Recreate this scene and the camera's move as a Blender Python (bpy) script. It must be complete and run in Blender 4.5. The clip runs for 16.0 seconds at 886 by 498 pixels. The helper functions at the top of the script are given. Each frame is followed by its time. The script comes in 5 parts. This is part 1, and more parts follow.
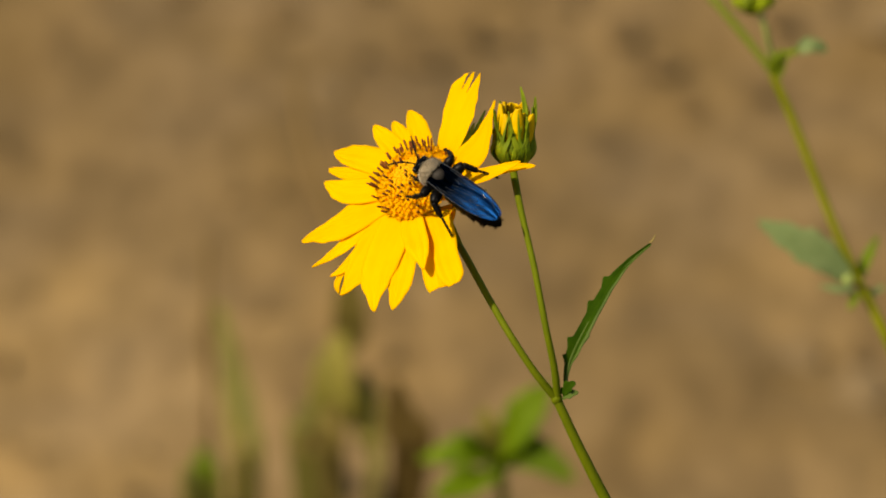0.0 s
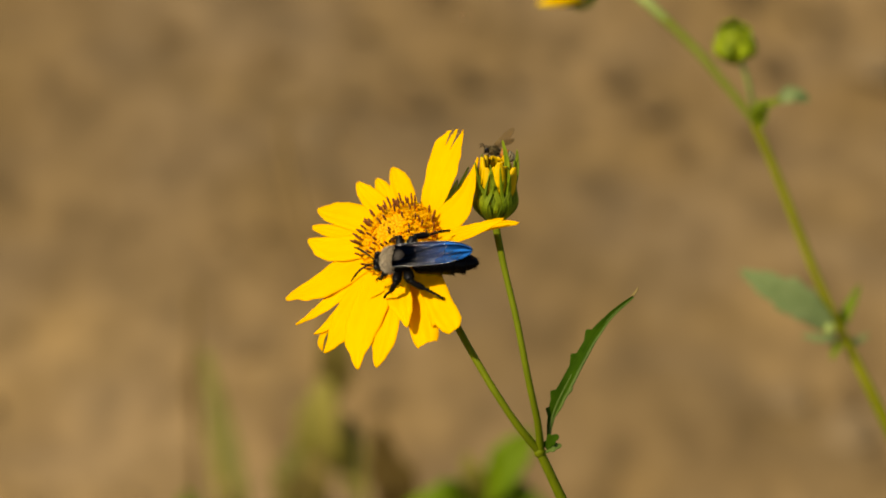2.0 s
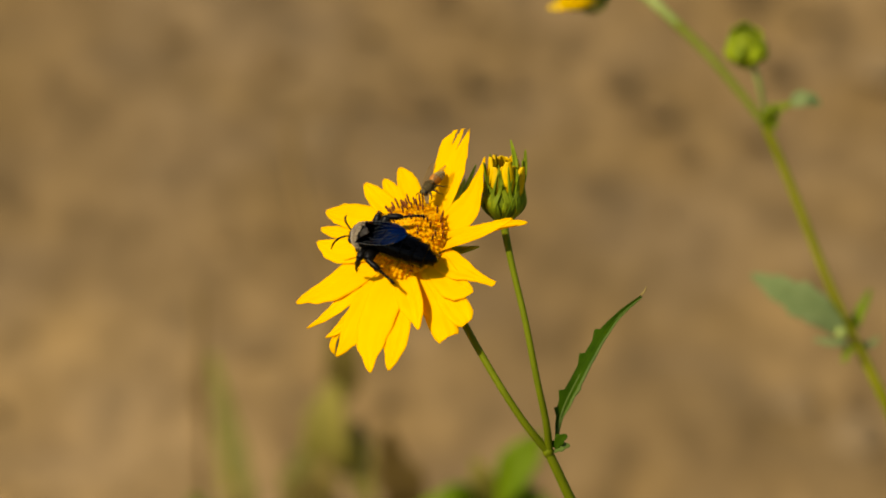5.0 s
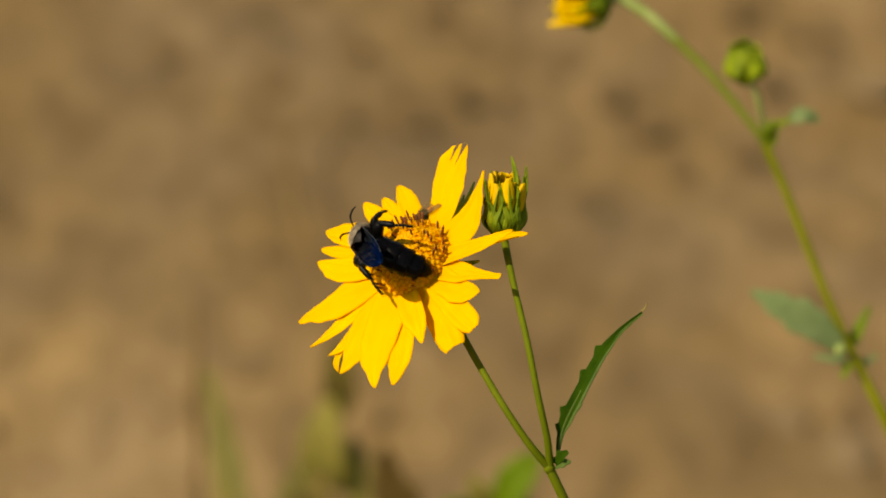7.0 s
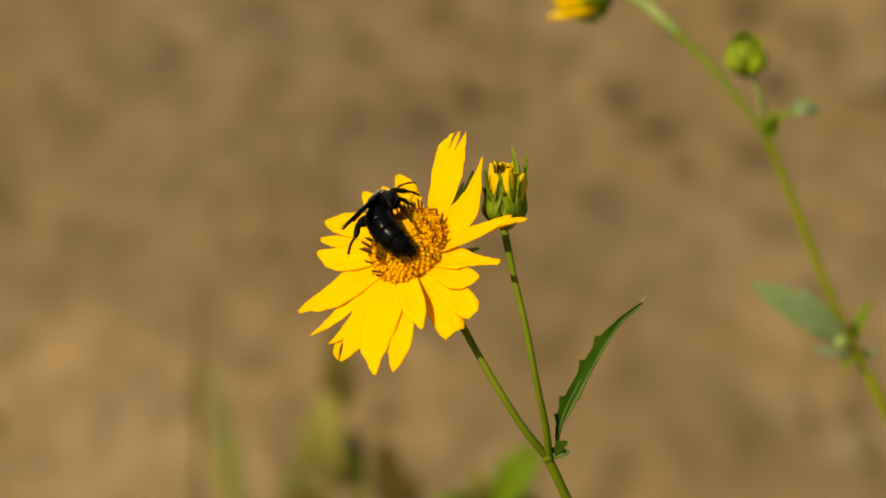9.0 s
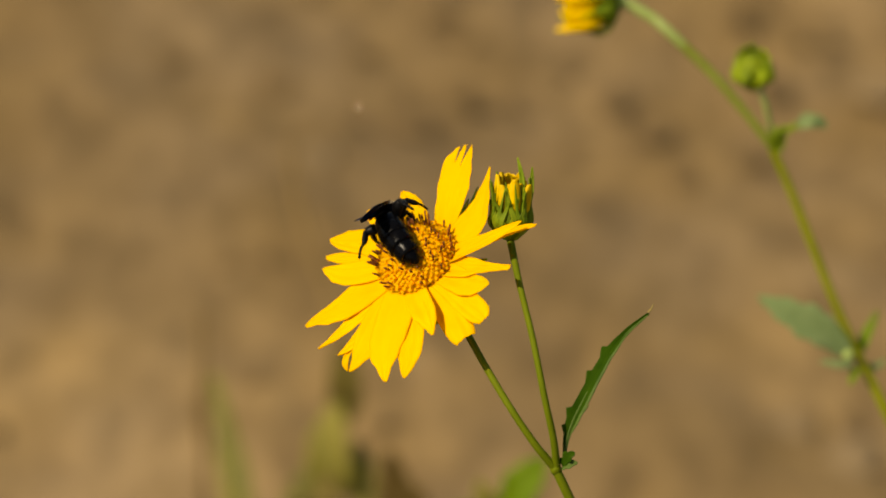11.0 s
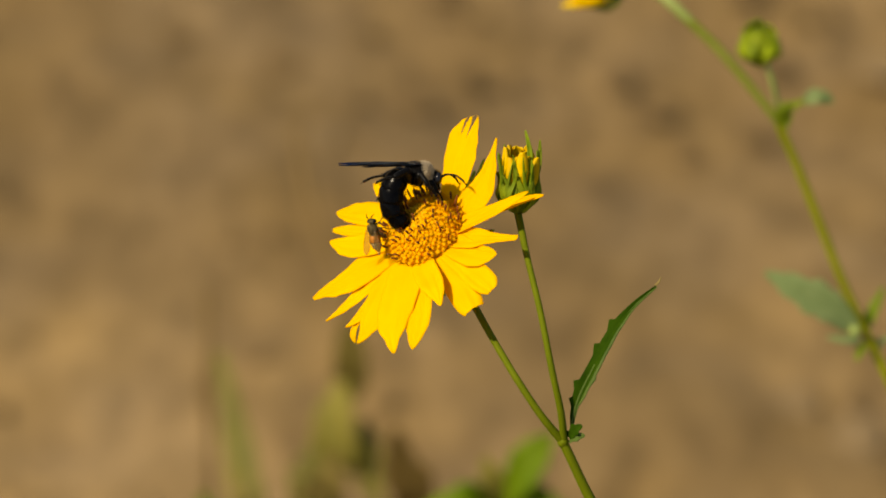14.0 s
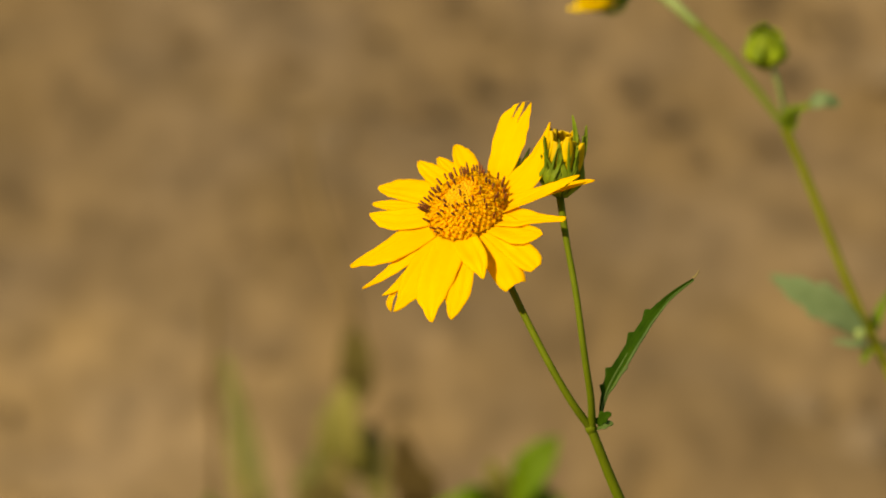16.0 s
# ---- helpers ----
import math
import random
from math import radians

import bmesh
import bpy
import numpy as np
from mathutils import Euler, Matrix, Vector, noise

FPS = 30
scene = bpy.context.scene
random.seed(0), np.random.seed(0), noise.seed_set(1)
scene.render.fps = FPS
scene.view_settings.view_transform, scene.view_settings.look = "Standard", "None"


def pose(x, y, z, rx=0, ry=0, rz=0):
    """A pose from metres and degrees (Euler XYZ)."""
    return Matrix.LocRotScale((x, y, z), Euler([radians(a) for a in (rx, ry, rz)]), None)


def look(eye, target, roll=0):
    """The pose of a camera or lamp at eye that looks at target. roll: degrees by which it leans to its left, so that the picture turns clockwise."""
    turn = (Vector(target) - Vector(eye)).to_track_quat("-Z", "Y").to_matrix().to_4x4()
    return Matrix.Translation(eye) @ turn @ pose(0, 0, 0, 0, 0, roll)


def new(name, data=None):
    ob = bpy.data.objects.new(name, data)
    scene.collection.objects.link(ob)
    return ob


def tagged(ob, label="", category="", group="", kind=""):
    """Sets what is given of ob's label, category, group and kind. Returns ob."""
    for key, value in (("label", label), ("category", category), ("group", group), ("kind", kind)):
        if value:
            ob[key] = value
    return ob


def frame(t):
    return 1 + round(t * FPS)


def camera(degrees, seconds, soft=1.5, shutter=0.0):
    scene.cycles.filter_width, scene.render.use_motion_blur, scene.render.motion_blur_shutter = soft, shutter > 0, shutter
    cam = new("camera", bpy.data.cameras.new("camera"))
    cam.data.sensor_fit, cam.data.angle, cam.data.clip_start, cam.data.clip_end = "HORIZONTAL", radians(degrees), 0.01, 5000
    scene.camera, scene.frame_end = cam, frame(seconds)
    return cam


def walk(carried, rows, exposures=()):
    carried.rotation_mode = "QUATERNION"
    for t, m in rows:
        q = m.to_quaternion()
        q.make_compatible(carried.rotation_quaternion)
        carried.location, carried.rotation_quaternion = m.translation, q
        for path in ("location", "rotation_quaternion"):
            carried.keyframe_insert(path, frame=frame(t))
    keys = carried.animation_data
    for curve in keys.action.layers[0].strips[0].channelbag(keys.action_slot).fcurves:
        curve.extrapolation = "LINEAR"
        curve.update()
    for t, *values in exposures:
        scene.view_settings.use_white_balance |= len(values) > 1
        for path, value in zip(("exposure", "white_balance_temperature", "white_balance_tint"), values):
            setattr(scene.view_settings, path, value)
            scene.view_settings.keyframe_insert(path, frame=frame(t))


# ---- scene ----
# ------------------------------------------------------------------ camera
# A hand-held long lens about one metre from the flower, looking down at 35 degrees.
cam = camera(8.97, 16.0, 1.85, 0.1)
TILT = 35.0
REACH = 1.0
MID = Vector((0.0, 0.0, 0.5764))
EYE = (0.0, -math.cos(radians(TILT)), 0.5764 + math.sin(radians(TILT)))
cam.data.dof.use_dof = True
cam.data.dof.focus_distance = 0.995
cam.data.dof.aperture_fstop = 18.0


def held(yaw, pitch, x, y):
    """A hand's small turn (degrees) and shift (millimetres) away from the camera's mean pose."""
    return pose(*EYE, 90 - TILT, 0, 0) @ pose(x / 1000, y / 1000, 0, pitch, yaw, 0)


walk(cam, [
    (0, held(0.208, -0.542, 2.7, -3.4)), (0.5, held(0.148, -0.258, 6.1, -1.4)), (1, held(0.163, -0.316, 6.9, -1.2)),
    (1.5, held(0.134, -0.224, 5.9, -0.4)), (2, held(0.151, -0.196, 5.3, -0.2)), (2.5, held(0.149, -0.231, 4.9, -0.8)),
    (3, held(0.172, -0.266, 4.5, -0.8)), (3.5, held(0.154, -0.231, 3.2, -0.8)), (4, held(0.166, -0.212, 3.0, 0.0)),
    (6.5, held(0.011, -0.044, 0.4, 0.0)), (7, held(0.000, 0.000, -0.0, 0.0)), (7.5, held(0.004, 0.027, 0.4, -0.0)),
    (8, held(-0.024, 0.038, 0.4, -0.4)), (8.5, held(-0.050, 0.011, -0.8, -1.0)), (9, held(-0.031, -0.038, -0.8, -0.8)),
    (11.5, held(0.015, 0.050, -1.6, 0.4)), (12, held(0.018, 0.050, -1.8, 0.4)), (12.5, held(0.025, 0.024, -1.6, 0.4)),
    (13, held(0.006, 0.005, -1.6, -0.8)), (13.5, held(0.021, -0.041, -2.0, -1.6)), (14, held(0.047, -0.132, -2.0, -1.2)),
    (14.5, held(0.065, -0.140, -2.0, -1.2)), (15, held(0.065, -0.144, -2.0, -0.8)), (15.5, held(0.051, -0.135, -2.8, -0.8)),
    (16, held(0.088, -0.097, -2.4, -1.2))], [(0.0, 0.40, 7700, 10), (16.0, 0.40, 7700, 10)])

# ------------------------------------------------------------------ light
SUN_TO = Vector((-0.60, -0.30, 0.86)).normalized()
world = bpy.data.worlds.new("sky")
scene.world = world
world.use_nodes = True
_n = world.node_tree.nodes
_sky = _n.new("ShaderNodeTexSky")
_sky.sky_type = "NISHITA"
_sky.sun_disc = False
_sky.sun_elevation = math.asin(SUN_TO.z)
_sky.sun_rotation = math.atan2(SUN_TO.x, SUN_TO.y)
_n["Background"].inputs["Strength"].default_value = 0.11
world.node_tree.links.new(_sky.outputs["Color"], _n["Background"].inputs["Color"])
sun_data = bpy.data.lights.new("sun", "SUN")
sun_data.energy = 4.8
sun_data.angle = radians(0.55)
sun_data.color = (1.0, 0.92, 0.76)
sun = new("sun", sun_data)
sun.matrix_world = look(SUN_TO * 5, (0, 0, 0))


# ------------------------------------------------------------------ materials
def mat(name, ramp, scale=200.0, rough=0.6, bump=0.0, bump_scale=600.0, metal=0.0, spec=0.25, stretch=(1, 1, 1),
        through_light=0.0, tint=None, vary=0.0, sheen=0.0, detail=6.0, glow=None):
    """Principled material; ramp: colours along a two-octave noise in object space, at `scale` waves a metre."""
    m = bpy.data.materials.new(name)
    m.use_nodes = True
    nt = m.node_tree
    n, li = nt.nodes, nt.links
    p = n["Principled BSDF"]
    tc = n.new("ShaderNodeTexCoord")
    mp = n.new("ShaderNodeMapping")
    mp.inputs["Scale"].default_value = stretch
    li.new(tc.outputs["Object"], mp.inputs["Vector"])
    nz = n.new("ShaderNodeTexNoise")
    nz.inputs["Scale"].default_value = scale
    nz.inputs["Detail"].default_value = detail
    nz.inputs["Roughness"].default_value = 0.6
    li.new(mp.outputs["Vector"], nz.inputs["Vector"])
    cr = n.new("ShaderNodeValToRGB")
    els = cr.color_ramp.elements
    while len(els) < len(ramp):
        els.new(0.5)
    for i, c in enumerate(ramp):
        els[i].position = 0.3 + 0.4 * i / max(1, len(ramp) - 1)
        els[i].color = (*c, 1)
    li.new(nz.outputs["Fac"], cr.inputs["Fac"])
    colour = cr.outputs["Color"]
    if vary:
        info = n.new("ShaderNodeObjectInfo")
        hsv = n.new("ShaderNodeHueSaturation")
        mr = n.new("ShaderNodeMapRange")
        mr.inputs["To Min"].default_value = 1 - vary
        mr.inputs["To Max"].default_value = 1 + vary
        li.new(info.outputs["Random"], mr.inputs["Value"])
        li.new(mr.outputs["Result"], hsv.inputs["Value"])
        li.new(colour, hsv.inputs["Color"])
        colour = hsv.outputs["Color"]
    li.new(colour, p.inputs["Base Color"])
    p.inputs["Roughness"].default_value = rough
    p.inputs["Metallic"].default_value = metal
    p.inputs["Specular IOR Level"].default_value = spec
    if sheen:
        p.inputs["Sheen Weight"].default_value = sheen
    if tint:
        p.inputs["Specular Tint"].default_value = (*tint, 1)
    if bump:
        bz = n.new("ShaderNodeTexNoise")
        bz.inputs["Scale"].default_value = bump_scale
        bz.inputs["Detail"].default_value = 4
        li.new(mp.outputs["Vector"], bz.inputs["Vector"])
        bp = n.new("ShaderNodeBump")
        bp.inputs["Strength"].default_value = 0.8
        bp.inputs["Distance"].default_value = bump
        li.new(bz.outputs["Fac"], bp.inputs["Height"])
        li.new(bp.outputs["Normal"], p.inputs["Normal"])
    if through_light:
        tr = n.new("ShaderNodeBsdfTranslucent")
        if glow:
            tr.inputs["Color"].default_value = (*glow, 1)
        else:
            li.new(colour, tr.inputs["Color"])
        mx = n.new("ShaderNodeMixShader")
        mx.inputs["Fac"].default_value = through_light
        li.new(p.outputs["BSDF"], mx.inputs[1])
        li.new(tr.outputs["BSDF"], mx.inputs[2])
        li.new(mx.outputs["Shader"], n["Material Output"].inputs["Surface"])
    return m


M_SOIL = mat("dry_soil", [(0.107, 0.0685, 0.0288), (0.118, 0.0765, 0.0330), (0.129, 0.0845, 0.0375)], 9.0, 0.95, 0.003, 60.0, spec=0.1, detail=3.0, stretch=(1, 0.8, 1))


def mottle_soil():
    """Finer crumbs and stains over the soil's broad patches."""
    nt = M_SOIL.node_tree
    n, li = nt.nodes, nt.links
    tc = n.new("ShaderNodeTexCoord")
    colour = n["Principled BSDF"].inputs["Base Color"].links[0].from_socket
    for scale, low, high, seed in ((24.0, 0.95, 1.06, 3.0), (46.0, 0.89, 1.12, 9.0), (80.0, 0.78, 1.25, 5.0), (150.0, 0.84, 1.18, 7.0)):
        mp = n.new("ShaderNodeMapping")
        mp.inputs["Location"].default_value = (seed, seed * 2, 0)
        mp.inputs["Scale"].default_value = (1.0, 0.52, 1.0)
        li.new(tc.outputs["Object"], mp.inputs["Vector"])
        nz = n.new("ShaderNodeTexNoise")
        nz.inputs["Scale"].default_value = scale
        nz.inputs["Detail"].default_value = 3
        li.new(mp.outputs["Vector"], nz.inputs["Vector"])
        mr = n.new("ShaderNodeMapRange")
        mr.inputs["From Min"].default_value = 0.3
        mr.inputs["From Max"].default_value = 0.7
        mr.inputs["To Min"].default_value = low
        mr.inputs["To Max"].default_value = high
        li.new(nz.outputs["Fac"], mr.inputs["Value"])
        mx = n.new("ShaderNodeVectorMath")
        mx.operation = "SCALE"
        li.new(colour, mx.inputs[0])
        li.new(mr.outputs["Result"], mx.inputs["Scale"])
        colour = mx.outputs["Vector"]
    # paler patches with ragged edges, at set places
    for x, y, rx, ry, k in ((-0.14, 0.61, 0.16, 0.20, 1.62), (0.18, 0.70, 0.10, 0.20, 1.26), (0.14, 0.97, 0.11, 0.16, 1.18), (-0.14, 0.99, 0.10, 0.13, 1.08)):
        mp = n.new("ShaderNodeMapping")
        mp.inputs["Location"].default_value = (-x / rx - 0.3, -y / ry - 0.3, 0)
        mp.inputs["Scale"].default_value = (1 / rx, 1 / ry, 0)
        li.new(tc.outputs["Object"], mp.inputs["Vector"])
        nz = n.new("ShaderNodeTexNoise")
        nz.inputs["Scale"].default_value = 2.5
        li.new(mp.outputs["Vector"], nz.inputs["Vector"])
        wob = n.new("ShaderNodeVectorMath")
        wob.operation = "MULTIPLY_ADD"
        li.new(nz.outputs["Color"], wob.inputs[0])
        wob.inputs[1].default_value = (0.6, 0.6, 0)
        li.new(mp.outputs["Vector"], wob.inputs[2])
        away = n.new("ShaderNodeVectorMath")
        away.operation = "LENGTH"
        li.new(wob.outputs["Vector"], away.inputs[0])
        mr = n.new("ShaderNodeMapRange")
        mr.interpolation_type = "SMOOTHSTEP"
        mr.inputs["From Min"].default_value = 0.2
        mr.inputs["From Max"].default_value = 1.3
        mr.inputs["To Min"].default_value = k
        mr.inputs["To Max"].default_value = 1.0
        li.new(away.outputs["Value"], mr.inputs["Value"])
        mx = n.new("ShaderNodeVectorMath")
        mx.operation = "SCALE"
        li.new(colour, mx.inputs[0])
        li.new(mr.outputs["Result"], mx.inputs["Scale"])
        colour = mx.outputs["Vector"]
    # the sand is in part ochre, in part greyer
    nz = n.new("ShaderNodeTexNoise")
    nz.inputs["Scale"].default_value = 14.0
    nz.inputs["Detail"].default_value = 2
    li.new(tc.outputs["Object"], nz.inputs["Vector"])
    hue = n.new("ShaderNodeValToRGB")
    hue.color_ramp.elements[0].position, hue.color_ramp.elements[0].color = 0.36, (1.01, 1.0, 0.93, 1)
    hue.color_ramp.elements[1].position, hue.color_ramp.elements[1].color = 0.64, (0.97, 1.0, 1.11, 1)
    li.new(nz.outputs["Fac"], hue.inputs["Fac"])
    mx = n.new("ShaderNodeVectorMath")
    mx.operation = "MULTIPLY"
    li.new(colour, mx.inputs[0])
    li.new(hue.outputs["Color"], mx.inputs[1])
    li.new(mx.outputs["Vector"], n["Principled BSDF"].inputs["Base Color"])


mottle_soil()
M_CLOD = mat("soil_clod", [(0.0858, 0.05412, 0.02244), (0.1452, 0.0957, 0.0429)], 40.0, 0.95, 0.002, 200.0, spec=0.1)
M_DARKCLOD = mat("dark_clod", [(0.104, 0.066, 0.028), (0.120, 0.078, 0.034)], 60.0, 0.9, 0.002, 200.0, spec=0.1)
M_PALECLOD = mat("pale_clod", [(0.140, 0.094, 0.045), (0.175, 0.122, 0.063)], 60.0, 0.9, 0.002, 200.0, spec=0.1)
M_PETAL = mat("petal", [(0.79, 0.448, 0.0004), (0.83, 0.476, 0.0006), (0.87, 0.500, 0.0008)], 220.0, 0.75, 0.00008, 900.0,
              stretch=(1, 1, 1), through_light=0.42, vary=0.03, spec=0.06, glow=(0.88, 0.550, 0.0006))
M_PALEPETAL = mat("pale_petal", [(0.86, 0.60, 0.002), (0.93, 0.68, 0.004)], 220.0, 0.7, 0.00008, 900.0, through_light=0.45, vary=0.05, spec=0.12)
M_BUDPETAL = mat("furled_petal", [(0.50, 0.30, 0.002), (0.72, 0.45, 0.003)], 300.0, 0.6, 0.0001, 900.0, through_light=0.25, vary=0.15, spec=0.15)
M_DISC = mat("disc", [(0.60, 0.275, 0.006), (0.70, 0.345, 0.010)], 900.0, 0.85, 0.0003, 1500.0, spec=0.06)
M_FLORET = mat("floret", [(0.84, 0.44, 0.008), (0.95, 0.56, 0.018)], 1500.0, 0.8, spec=0.06, through_light=0.5, glow=(0.92, 0.54, 0.012))
M_ANTHER = mat("anther", [(0.085, 0.020, 0.002), (0.200, 0.056, 0.006)], 3000.0, 0.6, vary=0.25)
M_STEM = mat("stem", [(0.068, 0.088, 0.0014), (0.096, 0.116, 0.0024)], 160.0, 0.7, 0.0001, 1500.0, stretch=(1, 1, 0.3), spec=0.08)
M_STEMBACK = mat("olive_stem", [(0.105, 0.112, 0.001), (0.145, 0.150, 0.002)], 160.0, 0.7, 0.0001, 1500.0, stretch=(1, 1, 0.3), spec=0.08)
M_STEMPALE = mat("pale_stem", [(0.15, 0.2025, 0.0375), (0.255, 0.3, 0.09)], 120.0, 0.6, 0.0001, 1500.0)
M_UPSTEM = mat("upper_stem", [(0.10, 0.122, 0.008), (0.150, 0.170, 0.026)], 120.0, 0.7, 0.0001, 1500.0, spec=0.1)
M_LEAF = mat("leaf", [(0.011, 0.032, 0.0005), (0.023, 0.054, 0.0010)], 260.0, 0.8, 0.0002, 700.0, through_light=0.15, spec=0.04)
M_MIDLEAF = mat("mid_green_leaf", [(0.036, 0.066, 0.006), (0.068, 0.106, 0.014)], 300.0, 0.75, 0.0002, 700.0, through_light=0.15)
M_BRACT = mat("bract", [(0.085, 0.130, 0.003), (0.175, 0.225, 0.008)], 300.0, 0.6, 0.0001, 900.0, through_light=0.3, vary=0.25, spec=0.12)
M_LIME = mat("lime_bract", [(0.11, 0.160, 0.004), (0.27, 0.325, 0.012)], 250.0, 0.6, 0.0001, 900.0, through_light=0.3, vary=0.3, spec=0.12)
M_PALELEAF = mat("pale_leaf", [(0.098, 0.140, 0.046), (0.165, 0.210, 0.080)], 250.0, 0.7, 0.0002, 700.0, through_light=0.25, spec=0.12)
M_FRESH = mat("fresh_leaf", [(0.070, 0.118, 0.002), (0.125, 0.185, 0.004)], 90.0, 0.6, 0.0004, 300.0, through_light=0.35, vary=0.2, spec=0.12)
M_STRAW = mat("straw", [(0.102, 0.073, 0.019), (0.165, 0.118, 0.034)], 60.0, 0.8, 0.0003, 300.0, vary=0.15)
M_OLIVE = mat("olive_blade", [(0.092, 0.084, 0.013), (0.142, 0.126, 0.024)], 60.0, 0.7, 0.0003, 300.0, through_light=0.2, vary=0.15)
M_YELLOWING = mat("yellowing_leaf", [(0.150, 0.128, 0.016), (0.225, 0.190, 0.034)], 60.0, 0.7, 0.0003, 300.0, through_light=0.3, vary=0.1)
M_DARKOLIVE = mat("dark_olive_leaf", [(0.038, 0.029, 0.004), (0.07, 0.052, 0.009)], 80.0, 0.8, 0.0003, 300.0, spec=0.1)
M_BROWNSTALK = mat("brown_stalk", [(0.100, 0.063, 0.022), (0.132, 0.085, 0.033)], 80.0, 0.85, 0.0003, 300.0, spec=0.1)
M_DEADLEAF = mat("dead_leaf", [(0.030, 0.018, 0.003), (0.060, 0.038, 0.008)], 80.0, 0.85, 0.0003, 300.0, spec=0.1)
M_DRYDARK = mat("dry_dark_leaf", [(0.080, 0.057, 0.009), (0.13, 0.096, 0.020)], 80.0, 0.8, 0.0003, 300.0)
M_BLACK = mat("chitin", [(0.0010, 0.0010, 0.0012), (0.0022, 0.0020, 0.0022)], 900.0, 0.20, 0.00003, 3500.0, spec=0.05)
M_BLACKHAIR = mat("black_pile", [(0.0012, 0.001, 0.001), (0.003, 0.0028, 0.0026)], 2500.0, 0.6, 0.0002, 6000.0, spec=0.05)
M_BACK = mat("back_plate", [(0.010, 0.008, 0.006), (0.03, 0.025, 0.02)], 1500.0, 0.5, 0.0001, 4000.0, spec=0.10)
M_GREYPILE = mat("grey_pile", [(0.20, 0.155, 0.095), (0.44, 0.36, 0.24)], 2600.0, 0.9, 0.0003, 5000.0, sheen=0.15)
M_LEG = mat("leg", [(0.0012, 0.001, 0.001), (0.003, 0.0026, 0.0024)], 2000.0, 0.4, spec=0.09)
M_EYE = mat("eye", [(0.003, 0.003, 0.004), (0.008, 0.008, 0.010)], 4000.0, 0.2)
M_BEEDARK = mat("bee_pile", [(0.018, 0.013, 0.004), (0.095, 0.066, 0.018)], 4000.0, 0.8, 0.0001, 6000.0)
M_BEEORANGE = mat("bee_orange", [(0.24, 0.080, 0.006), (0.38, 0.14, 0.012)], 3000.0, 0.6)
M_BEEBAND = mat("bee_band", [(0.20, 0.16, 0.08), (0.34, 0.28, 0.15)], 3000.0, 0.7)


def wing_material(name, base, tint, metal, rough, alpha, dark_root=False):
    """A thin wing membrane: smoky brown to look through, pleated, with a coloured sheen that grows towards the tip."""
    m = mat(name, [tuple(c * 0.45 for c in base), tuple(c * 0.8 for c in base), base], 450.0, rough, 0.00003 if dark_root else 0.00005, 700.0,
            metal, 0.25, (0.30, 2.6, 1), tint=tint)
    n, li = m.node_tree.nodes, m.node_tree.links
    p = n["Principled BSDF"]
    tr = n.new("ShaderNodeBsdfTransparent")
    tr.inputs["Color"].default_value = (0.46, 0.26, 0.13, 1) if dark_root else (0.97, 0.95, 0.90, 1)
    mx = n.new("ShaderNodeMixShader")
    mx.inputs["Fac"].default_value = alpha
    if dark_root:                                  # the root half of the wing is smoky, the outer half blue
        tc = n.new("ShaderNodeTexCoord")
        sep = n.new("ShaderNodeSeparateXYZ")
        li.new(tc.outputs["Object"], sep.inputs["Vector"])
        colour = p.inputs["Base Color"].links[0].from_socket
        for low, high, goal in ((0.02, 1.3, "colour"), (0.35, alpha, "alpha")):
            mr = n.new("ShaderNodeMapRange")
            mr.inputs["From Min"].default_value = -0.0040
            mr.inputs["From Max"].default_value = -0.0100
            mr.inputs["To Min"].default_value = low
            mr.inputs["To Max"].default_value = high
            li.new(sep.outputs["X"], mr.inputs["Value"])
            if goal == "alpha":
                li.new(mr.outputs["Result"], mx.inputs["Fac"])
            else:
                sc = n.new("ShaderNodeVectorMath")
                sc.operation = "SCALE"
                li.new(colour, sc.inputs[0])
                li.new(mr.outputs["Result"], sc.inputs["Scale"])
                li.new(sc.outputs["Vector"], p.inputs["Base Color"])
    li.new(tr.outputs["BSDF"], mx.inputs[1])
    li.new(p.outputs["BSDF"], mx.inputs[2])
    li.new(mx.outputs["Shader"], n["Material Output"].inputs["Surface"])
    return m


M_WING = wing_material("blue_wing", (0.001, 0.020, 0.080), (0.04, 0.12, 0.42), 0.97, 0.43, 0.78, True)
M_VEIN = mat("wing_vein", [(0.006, 0.008, 0.010), (0.016, 0.02, 0.025)], 2000.0, 0.20, spec=0.5)
M_BEEWING = wing_material("clear_wing", (0.16, 0.10, 0.035), (0.9, 0.9, 1.0), 0.0, 0.3, 0.30)

# ------------------------------------------------------------------ mesh helpers
K = 0.0001                                        # lengths below are in tenths of a millimetre
VIEW = pose(*MID, 90 - TILT, 0, 0)                # right, up and towards the camera, through the flower


def at(u, v, w=0.0):
    """A place by its direction from the camera (u right, v up, measured at the flower) and w nearer than the flower."""
    k = 1 - w * K / REACH
    return Vector((u * K * k, v * K * k, w * K))


def field(x, y, w=0.0):
    """The same, from a corner of the field of view."""
    return at(x - 784, 441 - y, w)


def part(name, bm, material, parent=None, label=""):
    me = bpy.data.meshes.new(name)
    bm.normal_update()
    bm.to_mesh(me)
    bm.free()
    for f in me.polygons:
        f.use_smooth = True
    if material:
        for m in (material if isinstance(material, (list, tuple)) else [material]):
            me.materials.append(m)
    ob = new(name, me)
    ob.parent = parent
    return tagged(ob, label)


def thing(name, m, label, category, group="", kind=""):
    ob = new(name)
    ob.empty_display_size = 0.005
    ob.matrix_world = m
    return tagged(ob, label, category, group, kind)


